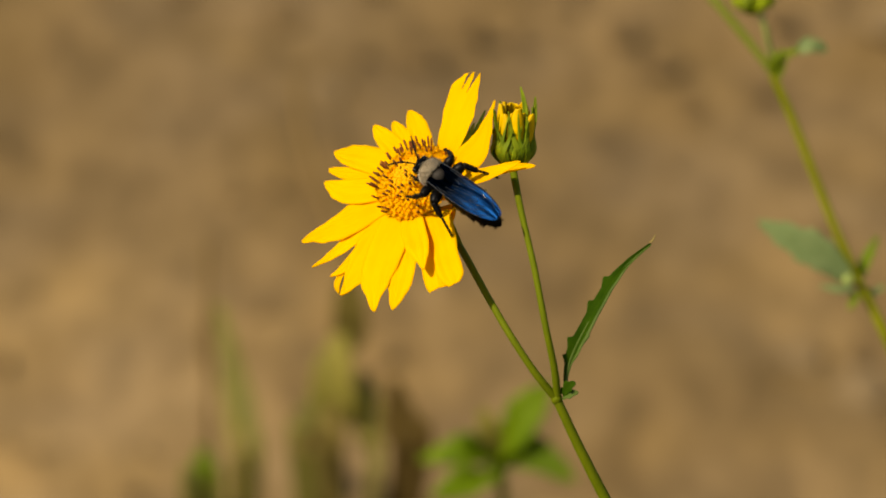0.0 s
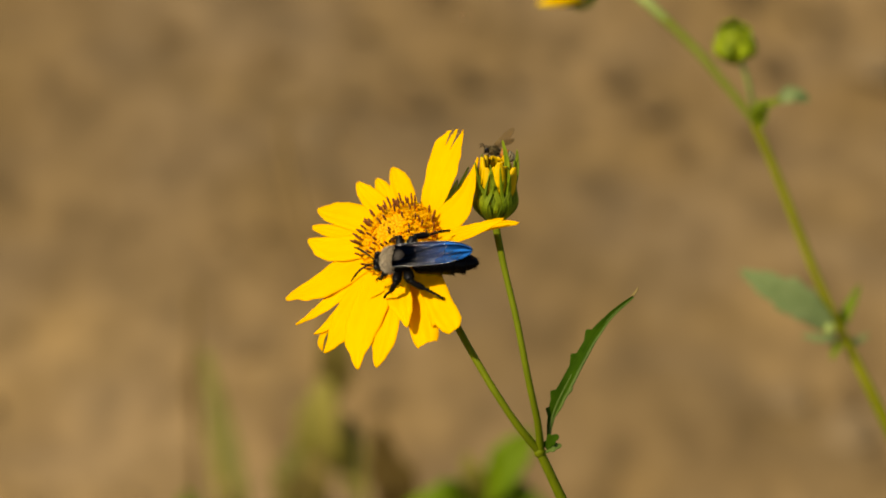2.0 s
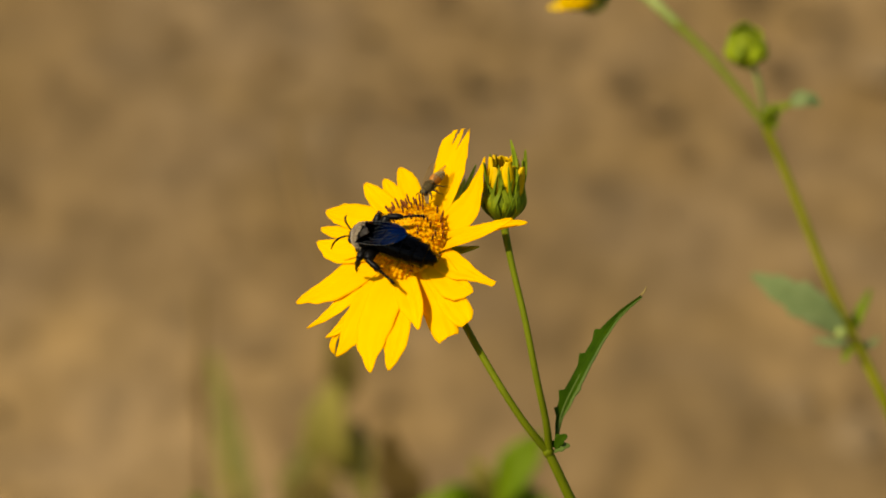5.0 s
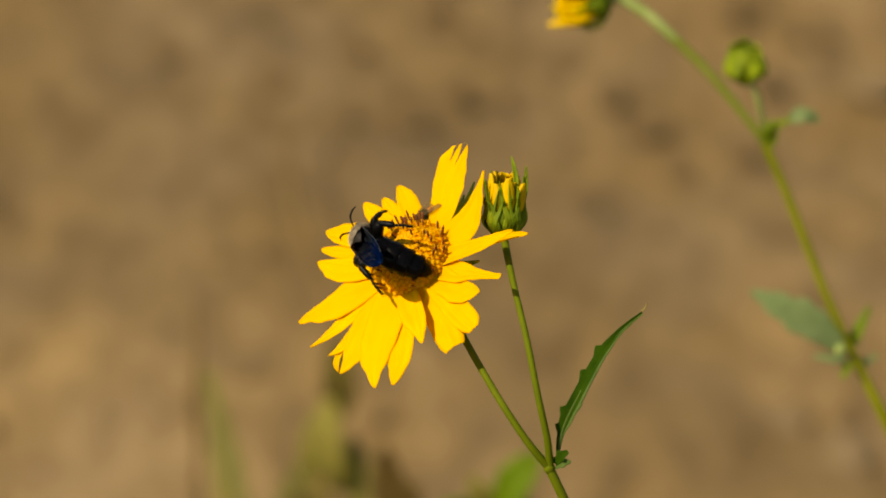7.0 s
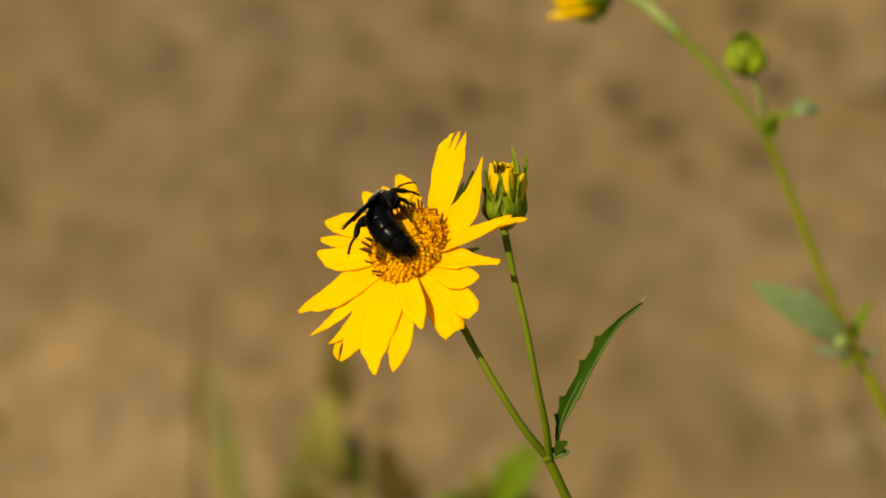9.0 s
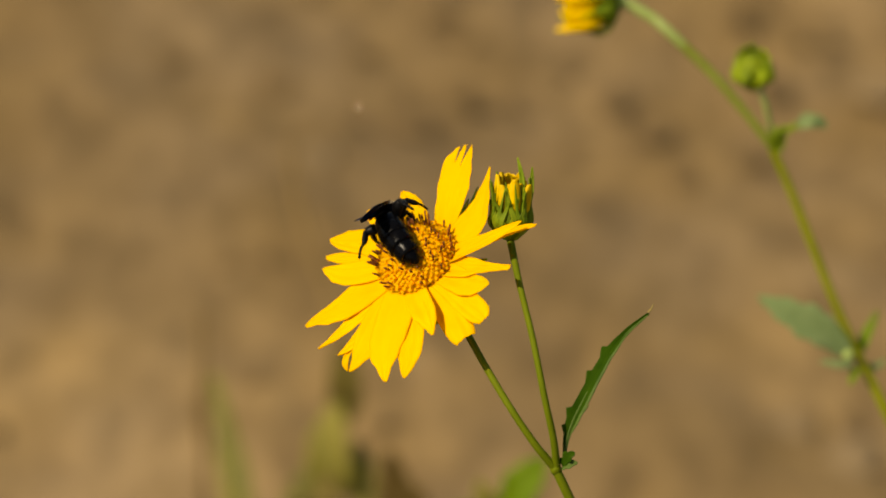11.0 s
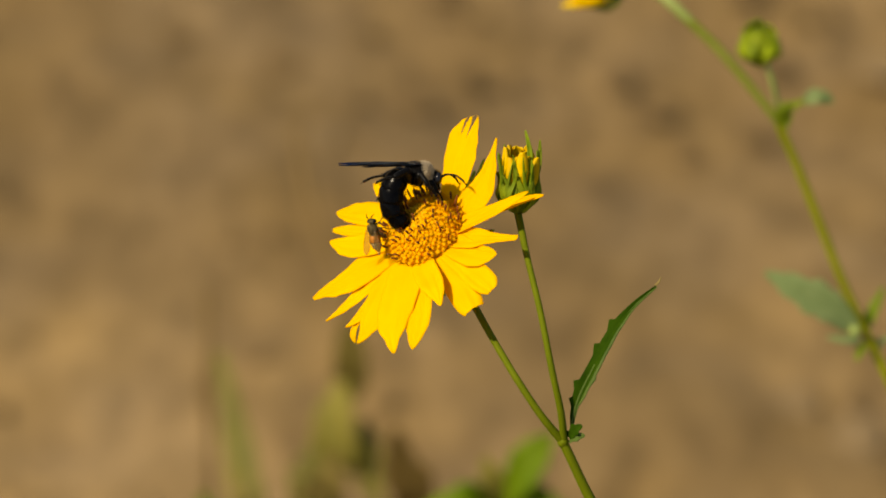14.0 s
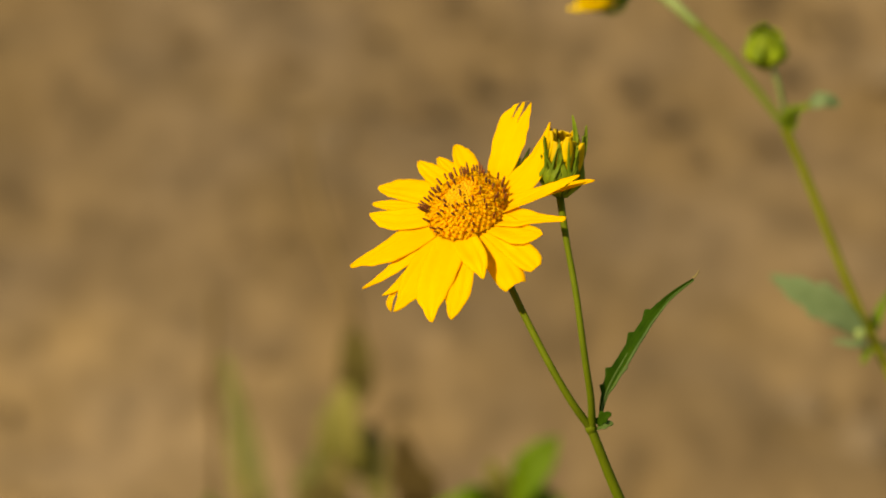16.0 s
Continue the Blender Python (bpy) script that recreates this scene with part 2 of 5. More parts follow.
def curve_at(pts, t):
    """Catmull-Rom through pts, t from 0 to 1."""
    s = min(max(t, 0.0), 1.0) * (len(pts) - 1)
    i = min(int(s), len(pts) - 2)
    f = s - i
    a, b, c, d = (pts[max(0, min(len(pts) - 1, j))] for j in (i - 1, i, i + 1, i + 2))
    return 0.5 * ((2 * b) + (c - a) * f + (2 * a - 5 * b + 4 * c - d) * f * f + (3 * b - a - 3 * c + d) * f ** 3)


def tube(bm, pts, radii, sides=8, steps=0, wobble=0.0, mat_index=0):
    """A round, tapering tube along a smooth line; radii in metres, spread along it."""
    pts = [Vector(p) for p in pts]
    steps = steps or 4 * (len(pts) - 1)
    radii = radii if isinstance(radii, (list, tuple)) else [radii]
    rings, side = [], None
    for i in range(steps + 1):
        t = i / steps
        p = curve_at(pts, t)
        d = (curve_at(pts, min(1, t + 0.01)) - curve_at(pts, max(0, t - 0.01)))
        d = d.normalized() if d.length > 1e-9 else Vector((0, 0, 1))
        if side is None:
            side = d.orthogonal().normalized()
        side = (side - d * side.dot(d)).normalized()
        other = d.cross(side)
        s = t * (len(radii) - 1)
        j = min(int(s), max(0, len(radii) - 2))
        r = radii[0] if len(radii) == 1 else radii[j] + (radii[j + 1] - radii[j]) * (s - j)
        r *= 1 + wobble * math.sin(7.3 * i) * 0.5
        rings.append([bm.verts.new(p + (side * math.cos(a) + other * math.sin(a)) * r)
                      for a in (2 * math.pi * q / sides for q in range(sides))])
    for a, b in zip(rings, rings[1:]):
        for q in range(sides):
            f = bm.faces.new((a[q], a[(q + 1) % sides], b[(q + 1) % sides], b[q]))
            f.material_index = mat_index
    for ring, flip in ((rings[0], True), (rings[-1], False)):
        f = bm.faces.new(ring[::-1] if flip else ring)
        f.material_index = mat_index
    return bm


def ball(bm, centre, size, turn=None, u=14, v=10, rough=0.0, mat_index=0):
    """An ellipsoid with half-axes `size`, turned by a matrix, with an uneven skin."""
    turn = turn or Matrix()
    made = bmesh.ops.create_uvsphere(bm, u_segments=u, v_segments=v, radius=1.0)["verts"]
    c = Vector(centre)
    for p in made:
        k = 1 + rough * noise.noise(p.co * 3 + c * 900)
        p.co = c + turn @ Vector([a * b * k for a, b in zip(p.co, size)])
    if mat_index:
        for p in made:
            for f in p.link_faces:
                f.material_index = mat_index
    return bm


def blade(bm, line, widths, up, fold=0.0, cols=6, rows=18, teeth=0, tooth=0.0, curl=0.0, thick=0.00012,
          ripple=0.0, mat_index=0, ribs=0.0, other=None, points=(), edge_from=None, run=(0.09, 0.03), slits=()):
    """A petal or leaf: a sheet with thickness along a smooth line. widths: half-widths along it; up: the way its face looks;
    other: half-widths of the left half where it differs; fold: degrees by which the halves rise; teeth: toothed margin;
    points: (place along, side, length) of single teeth; slits: (place across, where it begins, half-width) of cuts in the tip."""
    line = [Vector(p) for p in line]
    up = Vector(up).normalized()
    grid, back, across = [], [], []
    total = sum((b - a).length for a, b in zip(line, line[1:]))
    for i in range(rows + 1):
        t = i / rows
        p = curve_at(line, t)
        d = (curve_at(line, min(1, t + 0.02)) - curve_at(line, max(0, t - 0.02))).normalized()
        side = d.cross(up).normalized()
        nrm = side.cross(d).normalized()
        s = t * (len(widths) - 1)
        j = min(int(s), len(widths) - 2)
        f = s - j
        f = f * f * (3 - 2 * f) if j not in (0, len(widths) - 2) else f
        w = widths[j] + (widths[j + 1] - widths[j]) * f
        w_left = other[j] + (other[j + 1] - other[j]) * f if other else w
        top, low = [], []
        for q in range(-cols, cols + 1):
            x = q / cols
            ww = w if q > 0 else w_left
            for place, hand, length in points:
                if hand * q > 0:
                    rise = 1 - (place - t) / run[0] if t <= place else 1 - (t - place) / run[1]
                    ww += max(0.0, rise) * length * (abs(x) ** 3)
            if teeth and abs(q) == cols:
                saw = (t * teeth) % 1.0
                ww *= 1 + tooth * (saw - 0.35)
            pos = p + side * (x * ww) + nrm * (abs(x) * ww * math.tan(radians(fold)) + curl * w * x * x)
            pos += nrm * (ribs * math.cos(x * 9.0) * min(1, t * 3) + ripple * math.sin(t * 9 + x * 2.5 + total * 4000))
            top.append(bm.verts.new(pos + nrm * thick * 0.5))
            low.append(bm.verts.new(pos - nrm * thick * 0.5))
        grid.append(top)
        across.append((w_left, w))
        back.append(low)
    n = 2 * cols
    faces = []
    for i in range(rows):
        for q in range(n):
            x = (q + 0.5) / cols - 1
            x *= across[i][1 if x > 0 else 0]
            if any(abs(x - place) < half * (i / rows - start) / (1 - start) for place, start, half in slits):
                continue
            faces.append((grid[i][q], grid[i][q + 1], grid[i + 1][q + 1], grid[i + 1][q]))
            faces.append((back[i][q], back[i + 1][q], back[i + 1][q + 1], back[i][q + 1]))
        for q, s in ((0, 1), (n, -1)):
            e = (grid[i][q], grid[i + 1][q], back[i + 1][q], back[i][q])
            faces.append(e if s > 0 else e[::-1])
    for q in range(n):
        faces.append((grid[rows][q], grid[rows][q + 1], back[rows][q + 1], back[rows][q]))
        faces.append((grid[0][q + 1], grid[0][q], back[0][q], back[0][q + 1]))
    for e in faces:
        try:
            bm.faces.new(e).material_index = mat_index
        except ValueError:
            pass
    if edge_from is not None:
        for i in range(rows):
            for q in range(n):
                if (q - cols) / cols >= edge_from:
                    for f in grid[i][q].link_faces:
                        if grid[i + 1][q + 1] in f.verts:
                            f.material_index = 1
    return bm


def basis(f, up):
    """The turn that takes x to f (forwards) and z near to up."""
    f = Vector(f).normalized()
    up = Vector(up)
    left = up.cross(f).normalized()
    return Matrix((f, left, f.cross(left))).transposed()


# ------------------------------------------------------------------ ground
def build_ground():
    rnd = random.Random(4)
    near = [i * 0.008 - 0.7 for i in range(176)]
    far = [0.9, 1.2, 1.7, 2.5, 4, 7, 12, 25, 60, 150, 400]
    xs = [-a for a in far[::-1]] + near + far
    verts, faces = [], []
    for y in xs:
        for x in xs:
            yy = y + 0.85
            fade = max(0.0, 1 - max(0, max(abs(x), abs(y)) - 0.5) / 3)
            p = Vector((x, yy, 0))
            z = fade * (0.010 * noise.noise(p * 7) + 0.006 * noise.noise(p * 22 + Vector((3, 1, 0))) + 0.003 * noise.noise(p * 60))
            verts.append((x, yy, z))
    n = len(xs)
    for i in range(n - 1):
        for j in range(n - 1):
            faces.append((i * n + j, i * n + j + 1, (i + 1) * n + j + 1, (i + 1) * n + j))
    me = bpy.data.meshes.new("ground")
    me.from_pydata(verts, [], faces)
    me.materials.append(M_SOIL)
    for f in me.polygons:
        f.use_smooth = True
    tagged(new("ground", me), "dry sandy brown soil with crumbs and hollows", "ground", kind="structure")
    bm = bmesh.new()
    for _ in range(900):
        x, y = rnd.uniform(-0.5, 0.5), 0.85 + rnd.uniform(-0.55, 0.6)
        r = rnd.choice((0.002, 0.003, 0.004, 0.005)) * rnd.uniform(0.6, 1.3)
        m = bmesh.ops.create_icosphere(bm, subdivisions=1, radius=r)["verts"]
        sq = Vector((rnd.uniform(0.7, 1.4), rnd.uniform(0.7, 1.4), rnd.uniform(0.4, 0.8)))
        for v in m:
            k = 1 + 0.5 * noise.noise(v.co * 200 + Vector((x, y, 0)) * 50)
            v.co = Vector((x, y, r * 0.2)) + Vector([a * b * k for a, b in zip(v.co, sq)])
    tagged(part("soil_crumbs", bm, M_CLOD), "loose crumbs and clods of dry brown soil", "soil crumbs", kind="stuff")


def on_soil(x, y):
    """Where a line of sight from the camera's mean place meets the soil."""
    d = VIEW @ field(x, y) - Vector(EYE)
    return Vector(EYE) + d * (-EYE[2] / d.z)


def build_clods():
    """Single clods and pebbles lying on the soil, dark and pale."""
    rnd = random.Random(8)
    for x, y, size, pale in ((1499, 733, 0.0075, False), (120, 309, 0.008, False), (220, 337, 0.009, False), (481, 137, 0.009, False), (715, 206, 0.010, False),
                             (1146, 220, 0.009, False), (1073, 164, 0.008, False), (1355, 141, 0.008, False), (1345, 603, 0.007, False), (1205, 300, 0.007, False),
                             (206, 103, 0.010, True), (254, 240, 0.009, True), (454, 309, 0.010, True), (543, 275, 0.009, True), (1548, 152, 0.009, True),
                             (1321, 762, 0.009, True), (1393, 738, 0.009, True), (1499, 800, 0.009, True), (170, 640, 0.009, True)):
        bm = bmesh.new()
        tall = rnd.uniform(0.12, 0.24)
        size *= 1.0 if pale else 0.75
        ball(bm, (0, 0, size * tall * 0.5), (size * rnd.uniform(0.85, 1.15), size * rnd.uniform(1.1, 1.5), size * tall), u=14, v=10, rough=0.5)
        ob = part("pebble" if pale else "clod", bm, M_PALECLOD if pale else M_DARKCLOD)
        tagged(ob, "pale sandy pebble lying on dry soil" if pale else "small dark brown clod lying on dry soil", "pebble" if pale else "clod",
               "pebbles on the soil" if pale else "clods on the soil")
        p = on_soil(x, y)
        ob.matrix_world = pose(p.x, p.y, -0.001, 0, 0, rnd.uniform(-40, 40))


build_ground()
build_clods()

# ------------------------------------------------------------------ the flowering shoot
PIV = field(1100, 1080)                             # where the shoot springs from its stalk
CEN = field(727, 459)                               # centre of the flower's disc
FACE = Vector((-0.46, 0.55, 0.70)).normalized()  # the way the flower looks, right / up / towards the camera
HEAD_TURN = basis(FACE, (0.0, 1.0, 0.0)) @ Matrix(((0, 0, 1), (1, 0, 0), (0, 1, 0)))

shoot = thing("flowering_shoot", VIEW @ Matrix.Translation(PIV),
              "green shoot with a yellow daisy-like flower, bud and toothed leaf", "flower")


def sp(x, y, w=0.0):
    return field(x, y, w) - PIV


def build_shoot_stems():
    bm = bmesh.new()
    tube(bm, [sp(1101, 1082), sp(1057, 1000, 30), sp(1013, 915, 62), sp(986, 858, 82), sp(971, 827, 90)], [0.00105, 0.00095, 0.00085, 0.00084], 14, 40)
    ball(bm, sp(972, 829, 90), (0.00108, 0.00105, 0.0010), rough=0.15)
    part("stem", bm, M_STEM, shoot)
    bm = bmesh.new()
    tube(bm, [sp(971, 828, 90), sp(934, 783, 112), sp(891, 719, 116), sp(847, 645, 82), sp(802, 565, 12), sp(762, 505, -60), sp(742, 480, -42)],
         [0.00074, 0.00064, 0.00062, 0.00066, 0.0010], 14, 48)
    part("peduncle", bm, M_STEM, shoot)
    bm = bmesh.new()
    tube(bm, [sp(974, 828, 90), sp(968, 775, 118), sp(952, 700, 140), sp(931, 595, 130), sp(907, 495, 84), sp(892, 422, 30)],
         [0.00072, 0.00062, 0.00058, 0.00056, 0.0007], 14, 48)
    ball(bm, sp(948, 686, 141), (0.0004, 0.0005, 0.0004))
    part("bud_stalk", bm, M_STEM, shoot)


def build_toothed_leaf():
    bm = bmesh.new()
    line = [sp(987, 806, 93), sp(992, 772, 100), sp(1003, 740, 106), sp(1021, 704, 108), sp(1044, 662, 106), sp(1068, 622, 100), sp(1098, 586, 88), sp(1137, 554, 73)]
    # the outer strip of the right half is a paler green
    blade(bm, line, [0.0002, 0.0006, 0.0013, 0.0014, 0.0012, 0.0010, 0.0006, 0.0002], (-0.30, 0.10, 0.95), 14, 8, 120,
          thick=0.00022, ripple=0.00008, other=[0.0002, 0.0006, 0.0011, 0.0010, 0.0010, 0.0009, 0.0005, 0.0002],
          points=((0.215, -1, 0.0006), (0.335, -1, 0.0008), (0.565, -1, 0.0008), (0.715, -1, 0.0008), (0.40, 1, 0.0003)), edge_from=0.60, run=(0.055, 0.018))
    leaf = part("leaf", bm, [M_LEAF, M_MIDLEAF], shoot, "narrow dark green leaf with a coarsely toothed edge")
    bm = bmesh.new()
    tube(bm, [p + Vector((0.0001, -0.0001, 0.00005)) for p in line], [0.0003, 0.0002, 0.00015, 0.0001], 6, 24)
    part("midrib", bm, M_MIDLEAF, leaf)
    bm = bmesh.new()
    blade(bm, [sp(1136, 552, 74), sp(1142, 545, 70), sp(1146, 536, 68)], [0.0003, 0.0002, 0.00003], (-0.5, 0.3, 0.8), 10, 3, 8)
    part("leaf_tip", bm, M_STRAW, leaf, "withered yellow tip")
    bm = bmesh.new()
    blade(bm, [sp(984, 822, 96), sp(994, 808, 106), sp(1006, 800, 110)], [0.0005, 0.0011, 0.0002], (-0.2, 0.3, 0.9), 20, 3, 12, 3, 0.5)
    part("leaflet", bm, M_LEAF, shoot)
    bm = bmesh.new()
    blade(bm, [sp(984, 826, 96), sp(996, 820, 108), sp(1011, 818, 108)], [0.0006, 0.0011, 0.0001], (-0.1, 0.5, 0.8), 15, 3, 12, 3, 0.4)
    part("leaflet", bm, M_MIDLEAF, shoot)


HEAD_AT = CEN - PIV
head = None


def hp(x, y, w=0.0):
    """A place in the head's own space."""
    return field(x, y, w) - CEN


def rim(angle, r, h):
    """A place in the head's space by its angle round the disc (degrees from the right, anticlockwise), radius and height."""
    a = radians(angle)
    return HEAD_TURN @ Vector((math.cos(a) * r, math.sin(a) * r, h))


def build_head():
    global head
    rnd = random.Random(11)
    R, H = 0.0073, 0.0042
    bm = bmesh.new()
    rings = []
    for i in range(15):
        s = i / 14
        r = R * math.sin(s * math.pi * 0.5)
        z = H * math.cos(s * math.pi * 0.5) ** 1.3
        rings.append([bm.verts.new(HEAD_TURN @ Vector((r * math.cos(a), r * math.sin(a), z)))
                      for a in (2 * math.pi * q / 36 for q in range(36))] if i else [bm.verts.new(HEAD_TURN @ Vector((0, 0, H)))])
    for a, b in zip(rings, rings[1:]):
        for q in range(36):
            f = (a[0], b[q], b[(q + 1) % 36]) if len(a) == 1 else (a[q], b[q], b[(q + 1) % 36], a[(q + 1) % 36])
            bm.faces.new(f)
    low = [bm.verts.new(HEAD_TURN @ Vector((0.45 * R * math.cos(a), 0.45 * R * math.sin(a), -0.0042)))
           for a in (2 * math.pi * q / 36 for q in range(36))]
    for q in range(36):
        bm.faces.new((rings[-1][q], low[q], low[(q + 1) % 36], rings[-1][(q + 1) % 36]))
    bm.faces.new(low[::-1])
    head = part("flower_head", bm, M_DISC, shoot, "yellow flower head with an orange-gold disc and notched rays")
    head.matrix_basis = Matrix.Translation(HEAD_AT)

    def dome(r, a):
        s = math.asin(min(1, r / R))
        z = H * math.cos(s) ** 1.3
        nrm = Vector((math.cos(a) * r / R * 0.6, math.sin(a) * r / R * 0.6, 0.8)).normalized()
        return Vector((r * math.cos(a), r * math.sin(a), z)), nrm

    # florets: short, flared, star-mouthed tubes in a spiral; the middle ones are still closed knobs
    bm = bmesh.new()
    for i in range(460):
        r = R * 1.02 * math.sqrt((i + 0.5) / 460)
        a = i * 2.399963
        p, nrm = dome(min(r, R * 0.999), a)
        open_one = r > R * rnd.uniform(0.40, 0.55) or (math.cos(a + 0.7) > 0.3 and r > 0.30 * R)
        nrm = (nrm + Vector([rnd.uniform(-0.25, 0.25) for _ in range(3)])).normalized()
        side = nrm.orthogonal().normalized()
        other = nrm.cross(side)
        h = (rnd.uniform(0.0003, 0.0009) if open_one else rnd.uniform(0.00006, 0.00018))
        w0, w1 = (0.00020, rnd.uniform(0.00034, 0.00050)) if open_one else (0.00033, 0.00020)
        sides = 10 if open_one else 6
        ring = []
        for z, w in ((0, w0), (h * 0.65, w0 * 1.1), (h, w1)):
            ring.append([bm.verts.new(HEAD_TURN @ (p + nrm * (z if not (z == h and q % 2 and open_one) else z * 0.90) +
                                                   (side * math.cos(b) + other * math.sin(b)) * w * (1 if z < h else 1.30 if q % 2 else 0.55)))
                         for q, b in enumerate(2 * math.pi * q / sides + a for q in range(sides))])
        for x, y in zip(ring, ring[1:]):
            for q in range(sides):
                bm.faces.new((x[q], x[(q + 1) % sides], y[(q + 1) % sides], y[q])).material_index = int(not open_one)
        tip = bm.verts.new(HEAD_TURN @ (p + nrm * (h * (0.55 if open_one else 1.4))))
        for q in range(sides):
            bm.faces.new((ring[-1][q], ring[-1][(q + 1) % sides], tip)).material_index = int(not open_one)
    tagged(part("floret_carpet", bm, [M_FLORET, M_DISC], head), "golden disc florets with curled mouths", kind="stuff")

    # dark anther tubes standing on the disc, longest near the rim
    bm = bmesh.new()
    tube(bm, [(0, 0, 0), (0, 0, 0.0010), (0, 0, 0.0020)], [0.00014, 0.00019, 0.00022, 0.00013], 6, 6)
    first = part("anther", bm, M_ANTHER, head)
    mesh = first.data
    made = [first]
    lean = HEAD_TURN.transposed() @ Vector((-0.28, 0.50, 0.0))
    for i in range(300):
        r = R * math.sqrt((i + 0.5) / 300)
        a = i * 2.399963 + 0.4
        left = -math.cos(a + 0.4)
        chance = 0.30 if r > 0.80 * R else 0.26 if r > 0.36 * R else 0.10
        chance *= 1.0 if left > -0.2 else 0.95
        if rnd.random() > chance:
            continue
        p, nrm = dome(min(r, R * 0.995), a)
        nrm = (nrm + lean + Vector((math.cos(a), math.sin(a), 0)) * 0.42 * r / R + Vector([rnd.uniform(-0.15, 0.15) for _ in range(3)])).normalized()
        size = (1.05 if r > 0.8 * R else 0.72) * rnd.uniform(0.62, 0.95) * (1.15 if left > 0.0 else 0.95)
        q = Vector((0, 0, 1)).rotation_difference(HEAD_TURN @ nrm).to_matrix().to_4x4()
        m = Matrix.Translation(HEAD_TURN @ (p + nrm * (0.0005 if r > 0.8 * R else 0.0010))) @ q @ Matrix.Diagonal((1, 1, size, 1))
        ob = first if made == [first] and first.matrix_basis == Matrix() else new("anther", mesh)
        ob.parent = head
        ob.matrix_basis = m
        made.append(ob)


pressed = {}                                       # the rays that the wasp's weight bends down


def petal(base_angle, tip, via, lifts, right, left, curl=0.05, inner=0.0056, cols=7, slits=()):
    """One ray from the disc's rim by way of `via` to its tip; lifts: how far both stand out of the flower's plane, in tenths
    of a millimetre; right and left: the half-widths along it, seen looking outwards."""
    def on_face(x, y, lift):
        return hp(x, y, (lift - FACE.x * (x - 727) - FACE.y * (459 - y)) / FACE.z)

    start = rim(base_angle, inner, -0.0006)
    mid, end = on_face(*via, lifts[0]), on_face(*tip, lifts[1])
    d = (end - start).normalized()
    up = FACE - d * FACE.dot(d)
    bm = bmesh.new()
    blade(bm, [start, mid, end], [1.22 * K * s for s in right], up, 0.0, cols, 84 if slits else 28, slits=slits, curl=curl, thick=0.00008,
          ripple=0.00009, ribs=0.00008, other=[1.22 * K * s for s in left])
    ob = part("petal", bm, M_PETAL, head)
    ob["root"], ob["reach"] = start, d
    return ob


